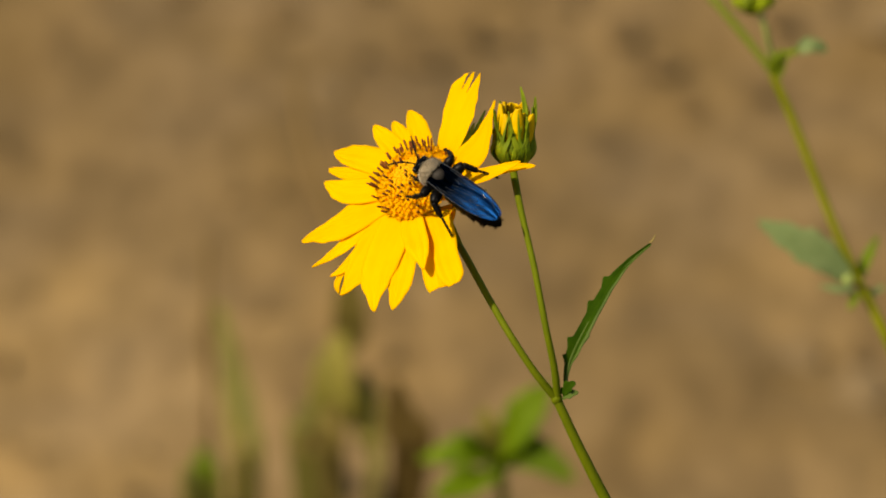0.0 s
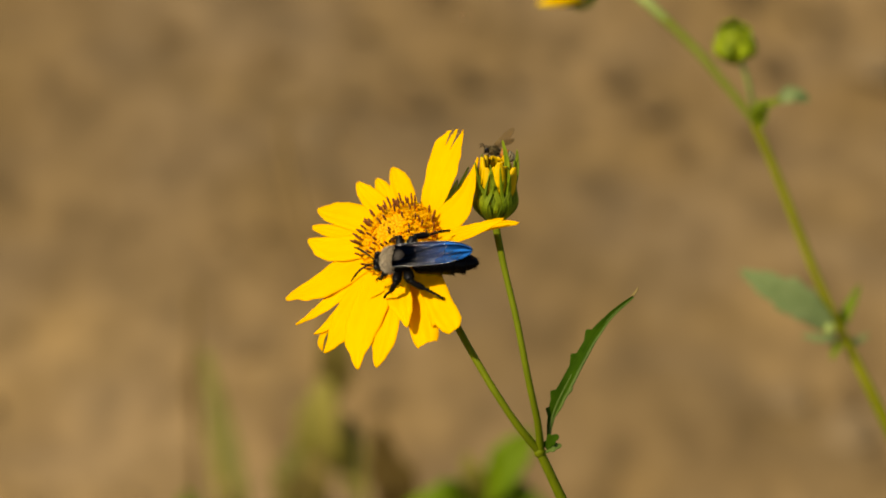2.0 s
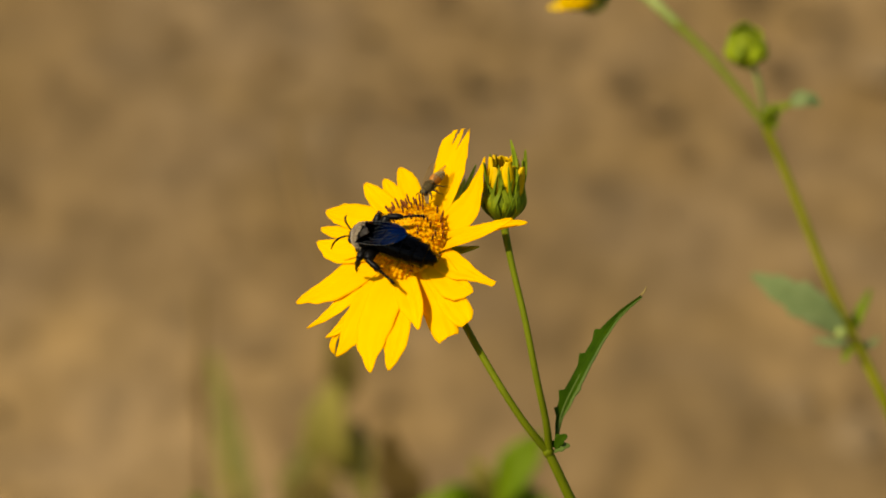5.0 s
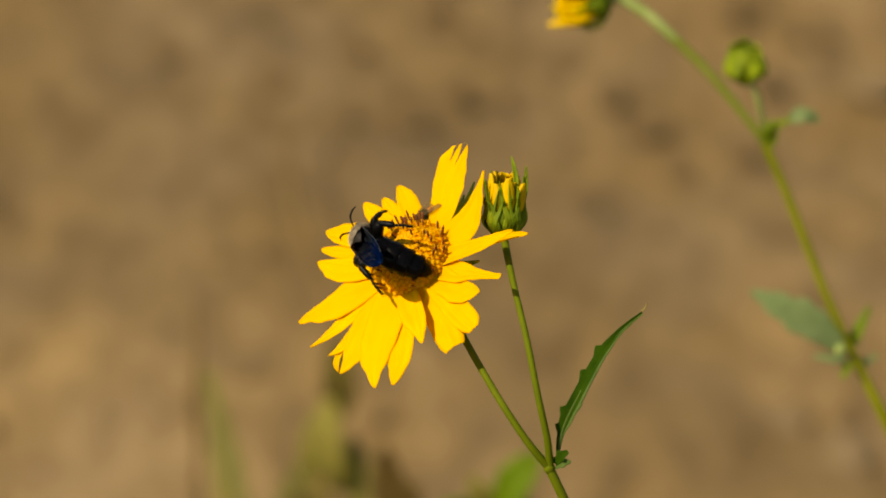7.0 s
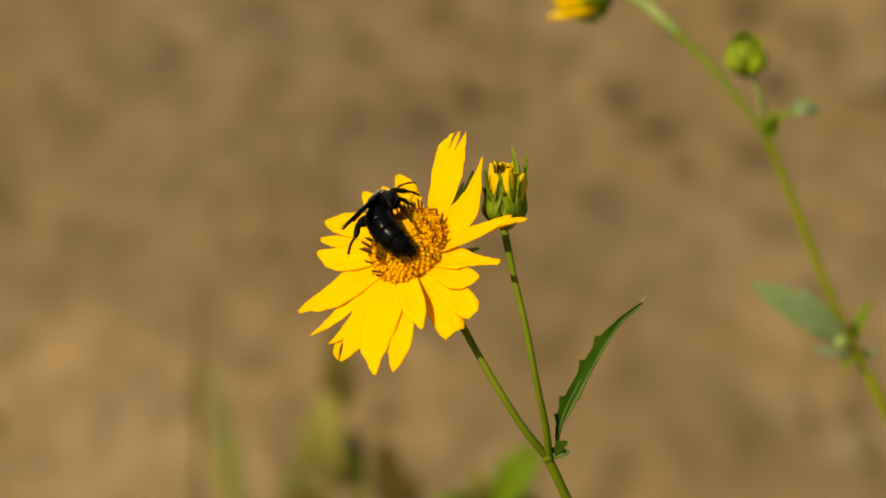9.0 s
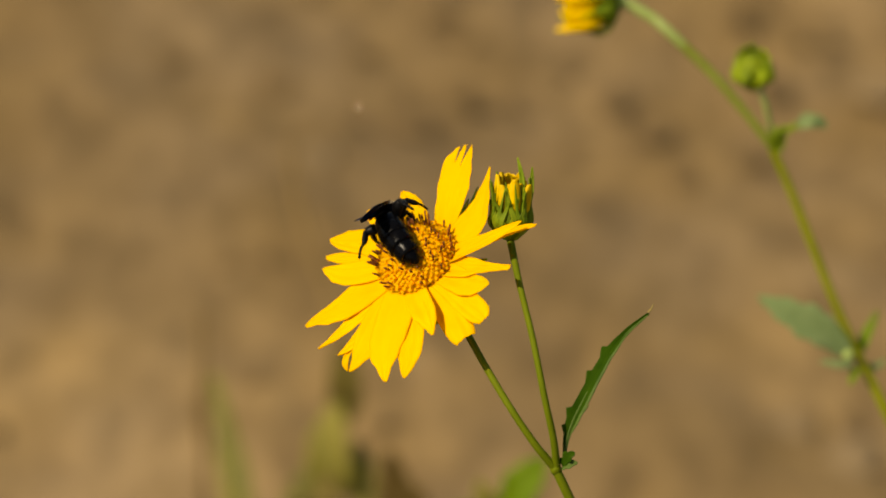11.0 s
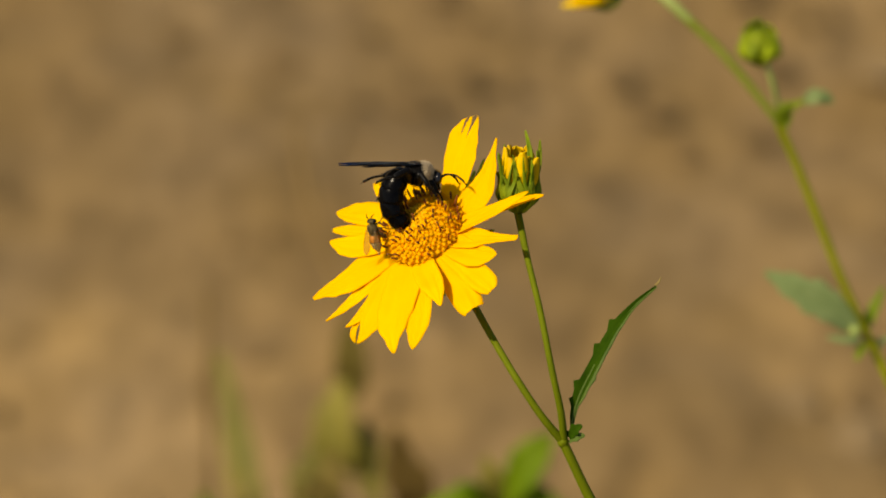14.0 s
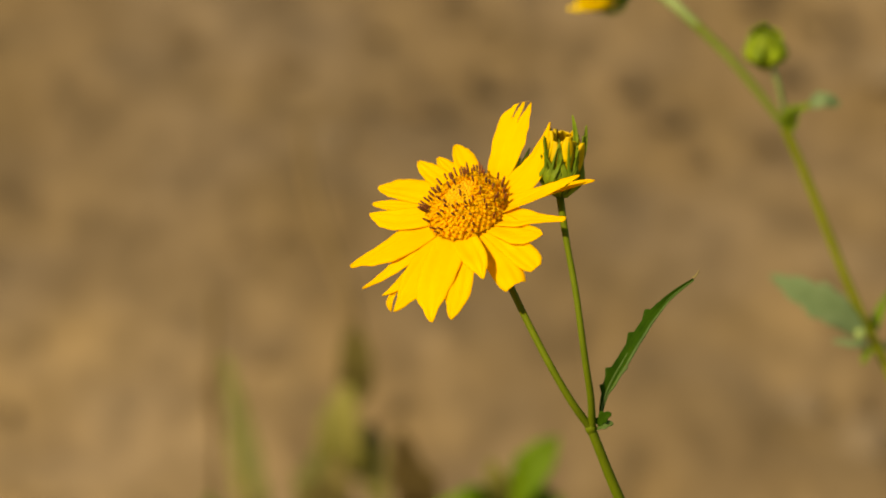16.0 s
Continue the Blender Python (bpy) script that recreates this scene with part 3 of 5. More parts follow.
def build_petals():
    # upper pair and the edge-on one, standing up towards the light
    petal(57, (827, 255), (797, 327), (25, 60), (12, 22, 27, 28, 21, 11, 1), (14, 19, 25, 32, 36, 25, 2), 0.10, slits=((-0.0006, 0.68, 0.0007), (-0.0020, 0.68, 0.0006)), cols=26)
    petal(28, (856, 302), (829, 384), (25, 70), (16, 26, 33, 34, 22, 8, 1), (14, 21, 22, 17, 10, 5, 1), 0.12)
    petal(4, (907, 408), (852, 432), (24, 44), (16, 17, 17, 15, 11, 7, 2), (14, 14, 13, 11, 8, 5, 2), 0.22)
    petal(2, (934, 414), (880, 424), (10, 26), (10, 9, 8, 7, 6, 5, 2), (10, 9, 8, 7, 6, 5, 2), 0.2)
    # right
    pressed["upper"] = petal(-12, (885, 490), (840, 484), (10, 14), (18, 22, 22, 12, 7, 5, 5), (14, 17, 14, 9, 7, 5, 5), 0.10)
    pressed["next"] = petal(-22, (848, 517), (815, 507), (5, 4), (22, 24, 27, 29, 25, 16, 3), (14, 16, 14, 12, 11, 8, 2), 0.06)
    pressed["third"] = petal(-38, (838, 583), (804, 548), (0, -10), (14, 15, 15, 16, 17, 15, 8), (20, 24, 24, 22, 22, 20, 9), 0.05)
    pressed["lowest"] = petal(-56, (804, 614), (780, 563), (-8, -16), (16, 19, 22, 24, 24, 22, 16), (18, 22, 23, 21, 20, 19, 15), -0.22)
    # lower
    petal(-80, (747, 607), (738, 562), (16, 14), (20, 23, 25, 23, 16.1, 7.8, 2), (14, 14, 14, 14, 11.4, 6.2, 2), 0.05)
    petal(-89, (696, 682), (713, 605), (-1, -14), (20, 22, 24, 24, 21.8, 13.3, 2), (20, 20, 19, 18, 18.1, 11.7, 2), 0.04)
    petal(-103, (663, 687), (673, 605), (3, -12), (28, 31, 32, 33, 28.5, 14, 2), (28, 30, 30, 27, 19, 7.8, 2), 0.04)
    petal(-117, (602, 662), (636, 592), (-1, -16), (22, 24, 24, 20, 13.3, 6.2, 2), (30, 32, 34, 35, 30.4, 15.6, 2), 0.04)
    petal(-128, (582, 630), (620, 597), (-5, -10), (13, 13, 12, 10, 7.6, 3.9, 1), (22, 22, 17, 13, 8.5, 4.7, 1), 0.06)
    petal(-126, (598, 659), (604, 622), (-12, -26), (8, 6, 5, 5, 5.7, 3.9, 1), (8, 6, 5, 5, 4.8, 3.1, 1), 0.2)
    # left
    petal(-146, (549, 615), (606, 574), (-4, -8), (22, 22, 18, 14, 9.5, 3.9, 1), (26, 24, 18, 12, 7.6, 3.1, 1), 0.05)
    petal(-162, (529, 572), (590, 536), (2, 0), (22, 23, 22, 17, 13.3, 9.4, 2), (28, 33, 35, 33, 23.8, 9.4, 2), 0.04)
    petal(180, (563, 464), (612, 473), (5, 2), (22, 22, 18, 16, 13.3, 8.6, 2), (24, 26, 28, 27, 21.8, 11.7, 2), 0.05)
    petal(168, (569, 442), (615, 448), (0, -6), (14, 13, 12, 11, 10.4, 7, 2), (14, 13, 12, 11, 10.4, 7, 2), 0.08)
    petal(152, (577, 411), (622, 421), (4, 5), (22, 26, 28, 26, 20.9, 10.9, 2), (16, 17, 17, 17, 15.2, 9.4, 2), 0.05)
    # top left
    petal(126, (645, 359), (668, 385), (4, 5), (16, 17, 17, 16, 13, 8, 2), (13, 14, 15, 14, 12, 8, 2), 0.06)
    petal(113, (678, 351), (694, 375), (0, 0), (10, 12, 13, 13, 11, 7, 2), (9, 10, 11, 11, 9, 6, 2), 0.08)
    petal(97, (705, 329), (716, 362), (6, 15), (16, 19, 22, 22, 18, 11, 2), (9, 11, 11, 11, 9, 6, 2), 0.06)
    # green bracts behind the rays
    for ang, tip, lift, half in ((5, (850, 462), -45, 9), (45, (822, 345), -40, 12), (28, (840, 322), -55, 9), (-35, (812, 560), -80, 9),
                                 (-70, (760, 575), -85, 9), (-100, (700, 590), -85, 9), (-140, (630, 560), -80, 9),
                                 (175, (610, 462), -60, 9), (135, (655, 400), -55, 9)):
        x, y = tip
        end = hp(x, y, (lift - FACE.x * (x - 727) - FACE.y * (459 - y)) / FACE.z)
        start = rim(ang, 0.0042, -0.0030)
        bm = bmesh.new()
        blade(bm, [start, start.lerp(end, 0.5) - FACE * 0.0006, end], [half * K * s for s in (0.6, 1, 0.9, 0.5, 0.05)], FACE, 12, 3, 12, thick=0.0003)
        part("bract", bm, M_LIME, head)


def build_bud_head(parent, base, axis, size, seed, n_bract, petal_mat, bract_mat, spread=0.5, name="bud", petals=9, fat=0.78, second=None, broad=1.0):
    """A composite bud: an urn of overlapping, loosely curving bracts with furled rays standing between them."""
    rnd = random.Random(seed)
    axis = axis.normalized()
    side = axis.orthogonal().normalized()
    other = axis.cross(side)
    turn = Matrix((side, other, axis)).transposed()
    bm = bmesh.new()
    ball(bm, base + axis * size * 0.33, (size * 0.38 * fat, size * 0.38 * fat, size * 0.34), turn, 18, 12, 0.12)
    core = part(name, bm, bract_mat, parent)
    for i in range(petals):
        a = i * 2.399963 + 0.5
        d = (side * math.cos(a) + other * math.sin(a)) * fat
        k = 0.06 + 0.36 * math.sqrt((i + 0.5) / petals)
        lo = base + axis * size * 0.28 + d * size * min(k, 0.34)
        tip = base + axis * size * (rnd.uniform(1.02, 1.22) - 0.22 * k) + d * size * k * rnd.uniform(0.9, 1.2)
        bm = bmesh.new()
        w = size * rnd.uniform(0.085, 0.120) * broad
        blade(bm, [lo, lo.lerp(tip, 0.5) + d * size * 0.06, tip], [w * 0.8, w, w * 1.05, w * 0.8, w * 0.25], d, 0, 4, 16, curl=-0.55, thick=0.0004, ribs=0.00006)
        part("petal", bm, petal_mat, core)
    for i in range(n_bract):
        a = i * 2.399963 + rnd.uniform(-0.15, 0.15)
        row = i / n_bract
        d = (side * math.cos(a) + other * math.sin(a)) * fat
        skew = axis.cross(d) * size * rnd.uniform(-0.26, 0.26)
        lo = base + axis * size * (0.02 + 0.06 * row) + d * size * 0.18
        m0 = base + axis * size * (0.26 + 0.08 * row) + d * size * rnd.uniform(0.44, 0.52)
        m1 = base + axis * size * (0.50 + 0.12 * row) + d * size * (0.26 + 0.4 * spread + rnd.uniform(-0.05, 0.05)) + skew * 0.5
        tip = base + axis * size * (0.84 + rnd.uniform(-0.20, 0.16) + 0.14 * row) + d * size * spread * rnd.uniform(0.70, 1.25) + skew
        bm = bmesh.new()
        w = size * rnd.uniform(0.036, 0.058)
        blade(bm, [lo, m0, m1, tip], [w * 0.8, w, w * 0.95, w * 0.6, w * 0.06], d, 14, 3, 18, thick=0.0003, curl=-0.25)
        part("bract", bm, second if second and i % 3 == 0 else bract_mat, core)
    return core


build_shoot_stems()
build_toothed_leaf()
build_head()
build_petals()
build_bud_head(shoot, sp(892, 422, 30), Vector((0.03, 0.97, 0.22)), 0.0106, 3, 40, M_BUDPETAL, M_BRACT, 0.46, petals=15, fat=0.72, second=M_LIME, broad=1.35)
for tip, start, mid in (((905, 277, 50), (908, 362, 62), (913, 318, 62)), ((931, 294, 30), (918, 378, 48), (929, 335, 46))):
    bm = bmesh.new()
    blade(bm, [sp(*start), sp(*mid), sp(*tip)], [0.0005, 0.00055, 0.0004, 0.0001], (0.2, 0.0, 1.0), 15, 3, 14, thick=0.00025)
    part("long_bract", bm, M_LIME, shoot)


def build_stalk():
    foot = Vector((0.070, 0.0, 0.0))
    top = VIEW @ PIV
    root = thing("plant_stalk", Matrix.Translation(foot), "slender green stalk rooted in dry soil, carrying the flowering shoot", "plant stem")
    bm = bmesh.new()
    a = top - foot
    tube(bm, [Vector((0, 0, -0.01)), Vector((0.004, -0.004, 0.15)), a * 0.6 + Vector((0.006, 0.0, 0)), a * 0.85 + Vector((0.003, 0, 0)), a],
         [0.0021, 0.0019, 0.0016, 0.0012], 12, 40, 0.03)
    ball(bm, a, (0.0015, 0.0015, 0.0017), rough=0.1)
    part("stalk", bm, M_STEM, root)


build_stalk()


# ------------------------------------------------------------------ the second plant, a little behind
def build_second_plant():
    foot = Vector((0.138, 0.135, 0.0))
    root = thing("budding_plant", Matrix.Translation(foot), "taller green plant with unopened buds and small grey-green leaves", "plant")

    def wp(x, y, w=-1400):
        return VIEW @ field(x, y, w * 1.3) - foot

    def vdir(x, y, z):
        return (VIEW.to_3x3() @ Vector((x, y, z))).normalized()

    bm = bmesh.new()
    tube(bm, [Vector((0, 0, -0.01)), Vector((0.006, 0.0, 0.18)), wp(1790, 1300, -1500), wp(1660, 945, -1420), wp(1568, 745), wp(1512, 632), wp(1470, 540),
              wp(1432, 445), wp(1392, 342), wp(1354, 255)], [0.0022, 0.0018, 0.0013, 0.0010, 0.0009, 0.0009, 0.00088], 12, 60, 0.03)
    ball(bm, wp(1356, 246), (0.0013, 0.0013, 0.0015), rough=0.15)
    part("stem", bm, M_STEMBACK, root)
    bm = bmesh.new()
    tube(bm, [wp(1355, 252), wp(1302, 185), wp(1252, 126), wp(1195, 70), wp(1138, 20), wp(1090, -6), wp(1066, -10)],
         [0.00085, 0.0009, 0.0010, 0.00105, 0.0011, 0.0012], 12, 40, 0.03)
    part("upper_stem", bm, M_UPSTEM, root, "pale green arching stem")
    bm = bmesh.new()
    tube(bm, [wp(1356, 240), wp(1347, 200, -1370), wp(1338, 165, -1355), wp(1326, 140, -1350)], [0.0006, 0.00055, 0.0006], 10, 16)
    part("bud_stalk", bm, M_STEMPALE, root)
    bm = bmesh.new()
    tube(bm, [wp(1205, 79), wp(1170, 46, -1398), wp(1138, 20, -1398), wp(1090, -6, -1398), wp(1066, -10)], [0.0009, 0.00112, 0.00115, 0.0013], 12, 24, 0.03)
    part("stem_tip", bm, M_STEMPALE, root, "whitish downy stem end")
    # the closed bud: a round knob wrapped in broad, curled-in bracts
    bm = bmesh.new()
    ball(bm, wp(1318, 115, -1350), (0.0036, 0.0036, 0.0039), rough=0.2)
    knob = part("bud", bm, M_LIME, root, "closed round yellow-green bud")
    for ang, reach, height, wide in ((200, 42, 66, 20), (345, 45, 62, 22), (270, 30, 70, 20), (95, 34, 84, 20), (150, 36, 80, 18), (40, 40, 76, 20), (240, 40, 58, 15), (310, 40, 56, 15)):
        a = radians(ang)
        out = Vector((math.cos(a), 0.25 * math.sin(a), -math.sin(a)))
        foot_, top_ = field(1317, 151, -1755), field(1319, 149 - height, -1755)
        k1, k2 = foot_.lerp(top_, 0.35) + out * reach * K, foot_.lerp(top_, 0.8) + out * reach * 0.85 * K
        end = foot_.lerp(top_, 0.92) + out * reach * 0.40 * K
        bm = bmesh.new()
        blade(bm, [VIEW @ q - foot for q in (foot_, k1, k2, end)], [wide * K * q for q in (0.5, 1.0, 1.0, 0.8, 0.15)], vdir(*out), 0, 4, 16, curl=-0.35, thick=0.0004)
        part("bract", bm, M_LIME, knob)
    build_bud_head(root, wp(1082, -4, -1400), vdir(-0.95, -0.08, 0.30), 0.0120, 5, 16, M_PALEPETAL, M_BRACT, 0.42, name="opening_bud", petals=14, fat=1.0)
    for line, widths, up, m, teeth in (
            ([wp(1494, 622, -1390), wp(1446, 580, -1380), wp(1392, 549, -1380), wp(1328, 515, -1390)], [0.0006, 0.0030, 0.0038, 0.0026, 0.0002], vdir(-0.12, 0.35, 0.93), M_PALELEAF, 5),
            ([wp(1508, 615, -1420), wp(1522, 580, -1430), wp(1540, 542, -1440)], [0.0006, 0.0013, 0.0010, 0.0002], vdir(-0.4, 0.2, 0.9), M_FRESH, 3),
            ([wp(1498, 636, -1370), wp(1468, 636, -1360), wp(1438, 630, -1365)], [0.0005, 0.0011, 0.0008, 0.0001], vdir(0, 0.6, 0.8), M_PALELEAF, 3),
            ([wp(1503, 640, -1380), wp(1498, 656, -1370), wp(1490, 672, -1370)], [0.0007, 0.0011, 0.0008, 0.0001], vdir(-0.5, 0.2, 0.8), M_BRACT, 2),
            ([wp(1518, 645, -1420), wp(1535, 640, -1425), wp(1556, 628, -1430)], [0.0005, 0.0009, 0.0007, 0.0001], vdir(0, 0.5, 0.8), M_PALELEAF, 2),
            ([wp(1358, 256, -1380), wp(1370, 228, -1370), wp(1400, 211, -1370)], [0.0014, 0.0018, 0.0009, 0.0004], vdir(0, 0.5, 0.8), M_BRACT, 0),
            ([wp(1352, 246, -1370), wp(1358, 226, -1360), wp(1372, 213, -1360)], [0.0008, 0.0010, 0.0002], vdir(0, 0.3, 0.9), M_BRACT, 0),
            ([wp(1396, 215, -1370), wp(1424, 204, -1370), wp(1450, 214, -1375)], [0.0005, 0.0017, 0.0015, 0.0002], vdir(-0.1, 0.4, 0.9), M_PALELEAF, 2)):
        bm = bmesh.new()
        blade(bm, line, widths, up, 12, 5, 24, teeth, 0.25, thick=0.00025, ripple=0.0001)
        part("leaf", bm, m, root)
    bm = bmesh.new()
    ball(bm, wp(1488, 620, -1375), (0.0012, 0.0012, 0.0016), rough=0.2)
    part("side_bud", bm, M_STEMPALE, root, "small pale yellow-green side bud")


build_second_plant()


# ------------------------------------------------------------------ weeds behind, low over the soil
def ray(x, y, w):
    return VIEW @ field(x, y, w)


def under(x, y, w):
    """The soil straight below a place in the air."""
    p = ray(x, y, w)
    return Vector((p.x, p.y + 0.02, 0.0))


def weed(name, label, category, pieces, foot):
    root = thing(name, Matrix.Translation(foot), label, category)
    for kind, pts, sizes, m in pieces:
        bm = bmesh.new()
        pts = [p - foot for p in pts]
        if kind == "stem":
            tube(bm, pts, sizes, 8, 24, 0.06)
        else:
            face = Vector((-0.40, -0.80, 0.45)) if kind == "blade" else VIEW.to_3x3() @ Vector((-0.2, 0.45, 0.85))
            blade(bm, pts, sizes, face, 12, 4, 24, thick=0.0004, ripple=0.0006)
        part(kind, bm, m, root)
    return root


def build_weeds():
    foot = under(352, 950, -6200)
    weed("dry_grass", "dry brown grass stalk with an olive blade", "grass", [
        ("stem", [foot, ray(352, 950, -6200), ray(350, 760, -6200), ray(346, 545, -6300)], [0.0012, 0.0012, 0.0015, 0.0011], M_BROWNSTALK),
        ("blade", [ray(352, 800, -6180), ray(344, 730, -6150), ray(350, 640, -6150)], [0.0006, 0.0016, 0.0014, 0.0003], M_BROWNSTALK),
        ("blade", [foot, ray(428, 980, -6000), ray(418, 860, -6000), ray(394, 760, -6050), ray(368, 655, -6100)], [0.0012, 0.0030, 0.0038, 0.0036, 0.0014], M_OLIVE),
        ("blade", [foot, ray(400, 990, -6000), ray(392, 900, -6000), ray(372, 780, -6050)], [0.0010, 0.0018, 0.0018, 0.0004], M_YELLOWING),
    ], foot)
    foot = under(575, 950, -6000)
    weed("withered_weed", "withered weed with leaning stalk and yellowing dry leaves", "weed", [
        ("stem", [foot, ray(575, 950, -6000), ray(590, 800, -6000), ray(601, 690, -6050), ray(600, 615, -6100), ray(583, 540, -6200), ray(546, 445, -6350), ray(516, 340, -6500), ray(502, 240, -6600)],
         [0.0014, 0.0014, 0.0015, 0.0018, 0.0020, 0.0021, 0.0020, 0.0018, 0.0010], M_BROWNSTALK),
        ("blade", [ray(600, 738, -5980), ray(602, 680, -5950), ray(596, 600, -5950)], [0.0014, 0.0056, 0.0050, 0.0012], M_DARKOLIVE),
        ("blade", [ray(600, 870, -5850), ray(574, 800, -5800), ray(584, 705, -5800)], [0.0026, 0.0070, 0.0062, 0.0012], M_YELLOWING),
        ("blade", [foot, ray(522, 950, -5900), ray(536, 860, -5900), ray(556, 765, -5900)], [0.0015, 0.0042, 0.0048, 0.0036, 0.0008], M_OLIVE),
        ("blade", [ray(628, 910, -5850), ray(636, 840, -5850), ray(622, 770, -5850)], [0.0016, 0.0038, 0.0034, 0.0008], M_YELLOWING),
        ("blade", [foot, ray(574, 950, -5850), ray(566, 870, -5820), ray(580, 800, -5820)], [0.0012, 0.0032, 0.0034, 0.0008], M_DRYDARK),
        ("blade", [foot, ray(640, 1010, -5800), ray(650, 930, -5800), ray(644, 850, -5800)], [0.0010, 0.0020, 0.0022, 0.0006], M_OLIVE),
        ("blade", [foot, ray(706, 960, -5700), ray(697, 880, -5700), ray(680, 790, -5700)], [0.0010, 0.0056, 0.0068, 0.0056, 0.0014], M_DEADLEAF),
        ("blade", [foot, ray(560, 960, -5750), ray(530, 905, -5750), ray(496, 912, -5750)], [0.0010, 0.0026, 0.0034, 0.0005], M_DRYDARK),
    ], foot)
    foot = under(868, 930, -4400)
    weed("green_seedling", "low leafy green seedling in dry soil", "plant", [
        ("stem", [foot, foot.lerp(ray(868, 930, -4300), 0.5) + Vector((0.004, 0.0, 0.0)), ray(868, 930, -4300)], [0.0022, 0.002, 0.0014], M_STEM),
        ("leaf", [ray(866, 930, -4300), ray(900, 872, -4150), ray(958, 800, -4100)], [0.001, 0.0056, 0.0064, 0.0044, 0.0004], M_FRESH),
        ("leaf", [ray(866, 930, -4300), ray(850, 885, -4250), ray(836, 838, -4250)], [0.001, 0.0032, 0.0028, 0.0003], M_YELLOWING),
        ("leaf", [ray(866, 930, -4300), ray(806, 916, -4200), ray(722, 936, -4200)], [0.001, 0.0044, 0.0046, 0.0028, 0.0003], M_FRESH),
        ("leaf", [ray(872, 935, -4300), ray(928, 925, -4150), ray(1002, 972, -4100)], [0.001, 0.0046, 0.0050, 0.0030, 0.0003], M_FRESH),
        ("leaf", [ray(866, 945, -4300), ray(830, 965, -4150), ray(745, 1000, -4100)], [0.001, 0.0046, 0.0044, 0.0003], M_FRESH),
    ], foot)
    foot = under(340, 1000, -5600)
    weed("green_tuft", "small green tuft in dry soil", "grass", [
        ("blade", [foot, ray(346, 1020, -5600), ray(340, 925, -5600)], [0.002, 0.0040, 0.0008], M_FRESH),
        ("blade", [foot, ray(320, 1040, -5600), ray(306, 965, -5600)], [0.002, 0.0030, 0.0008], M_OLIVE),
        ("blade", [foot, ray(366, 1040, -5600), ray(374, 960, -5600)], [0.002, 0.0026, 0.0008], M_OLIVE),
    ], foot)


build_weeds()


# ------------------------------------------------------------------ the wasp
# Its own space: x forwards, y to its left, z up, origin in the middle of the thorax.
def mm10(*a):
    return Vector(a) * K


ABDOMEN = ((16, 20, 19), (20, 25.5, 23.5), (21, 27, 24.5), (21, 25.5, 23), (20, 22, 20), (20, 16.5, 14.5))
WAIST = mm10(-27, 0, -3)


def build_segment(parent, length, wide, high, last, first):
    """One ring of the abdomen, running back from its front joint."""
    bm = bmesh.new()
    rings = []
    prof = ((5, 0.90), (1, 0.955), (-3, 0.985), (-length * 0.45, 1.0), (-length * 0.85, 1.0), (-length - 1.5, 0.985), (-length - 2.2, 0.93))
    if last:
        prof = ((5, 0.90), (1, 0.96), (-3, 0.97), (-length * 0.45, 0.84), (-length * 0.8, 0.60), (-length * 1.05, 0.34), (-length * 1.2, 0.10))
    if first:
        prof = ((4, 0.22), (1, 0.38), (-3, 0.70), (-length * 0.45, 0.93), (-length * 0.8, 1.02), (-length - 1.5, 1.05), (-length - 2.2, 0.98))
    for x, k in prof:
        rings.append([bm.verts.new(mm10(x, wide * k * math.cos(a), high * k * math.sin(a) * (1.0 if math.sin(a) > 0 else 0.85)))
                      for a in (2 * math.pi * q / 20 for q in range(20))])
    for a, b in zip(rings, rings[1:]):
        for q in range(20):
            bm.faces.new((a[q], b[q], b[(q + 1) % 20], a[(q + 1) % 20]))
    bm.faces.new(rings[0])
    bm.faces.new(rings[-1][::-1])
    rnd = random.Random(int(length * 100 + wide))
    for _ in range(60):                            # stiff hairs along the hind edge
        a = rnd.uniform(0, 2 * math.pi)
        x = -length * rnd.uniform(0.55, 1.0)
        c = 0.62 if last else 1.0
        p = mm10(x, wide * c * math.cos(a), high * c * math.sin(a))
        d = mm10(-rnd.uniform(3, 6), math.cos(a) * 2.5, math.sin(a) * 2.5)
        tube(bm, [p, p + d], [0.00003, 0.00001], 3, 1)
    return part("abdomen_ring", bm, M_BLACK, parent)


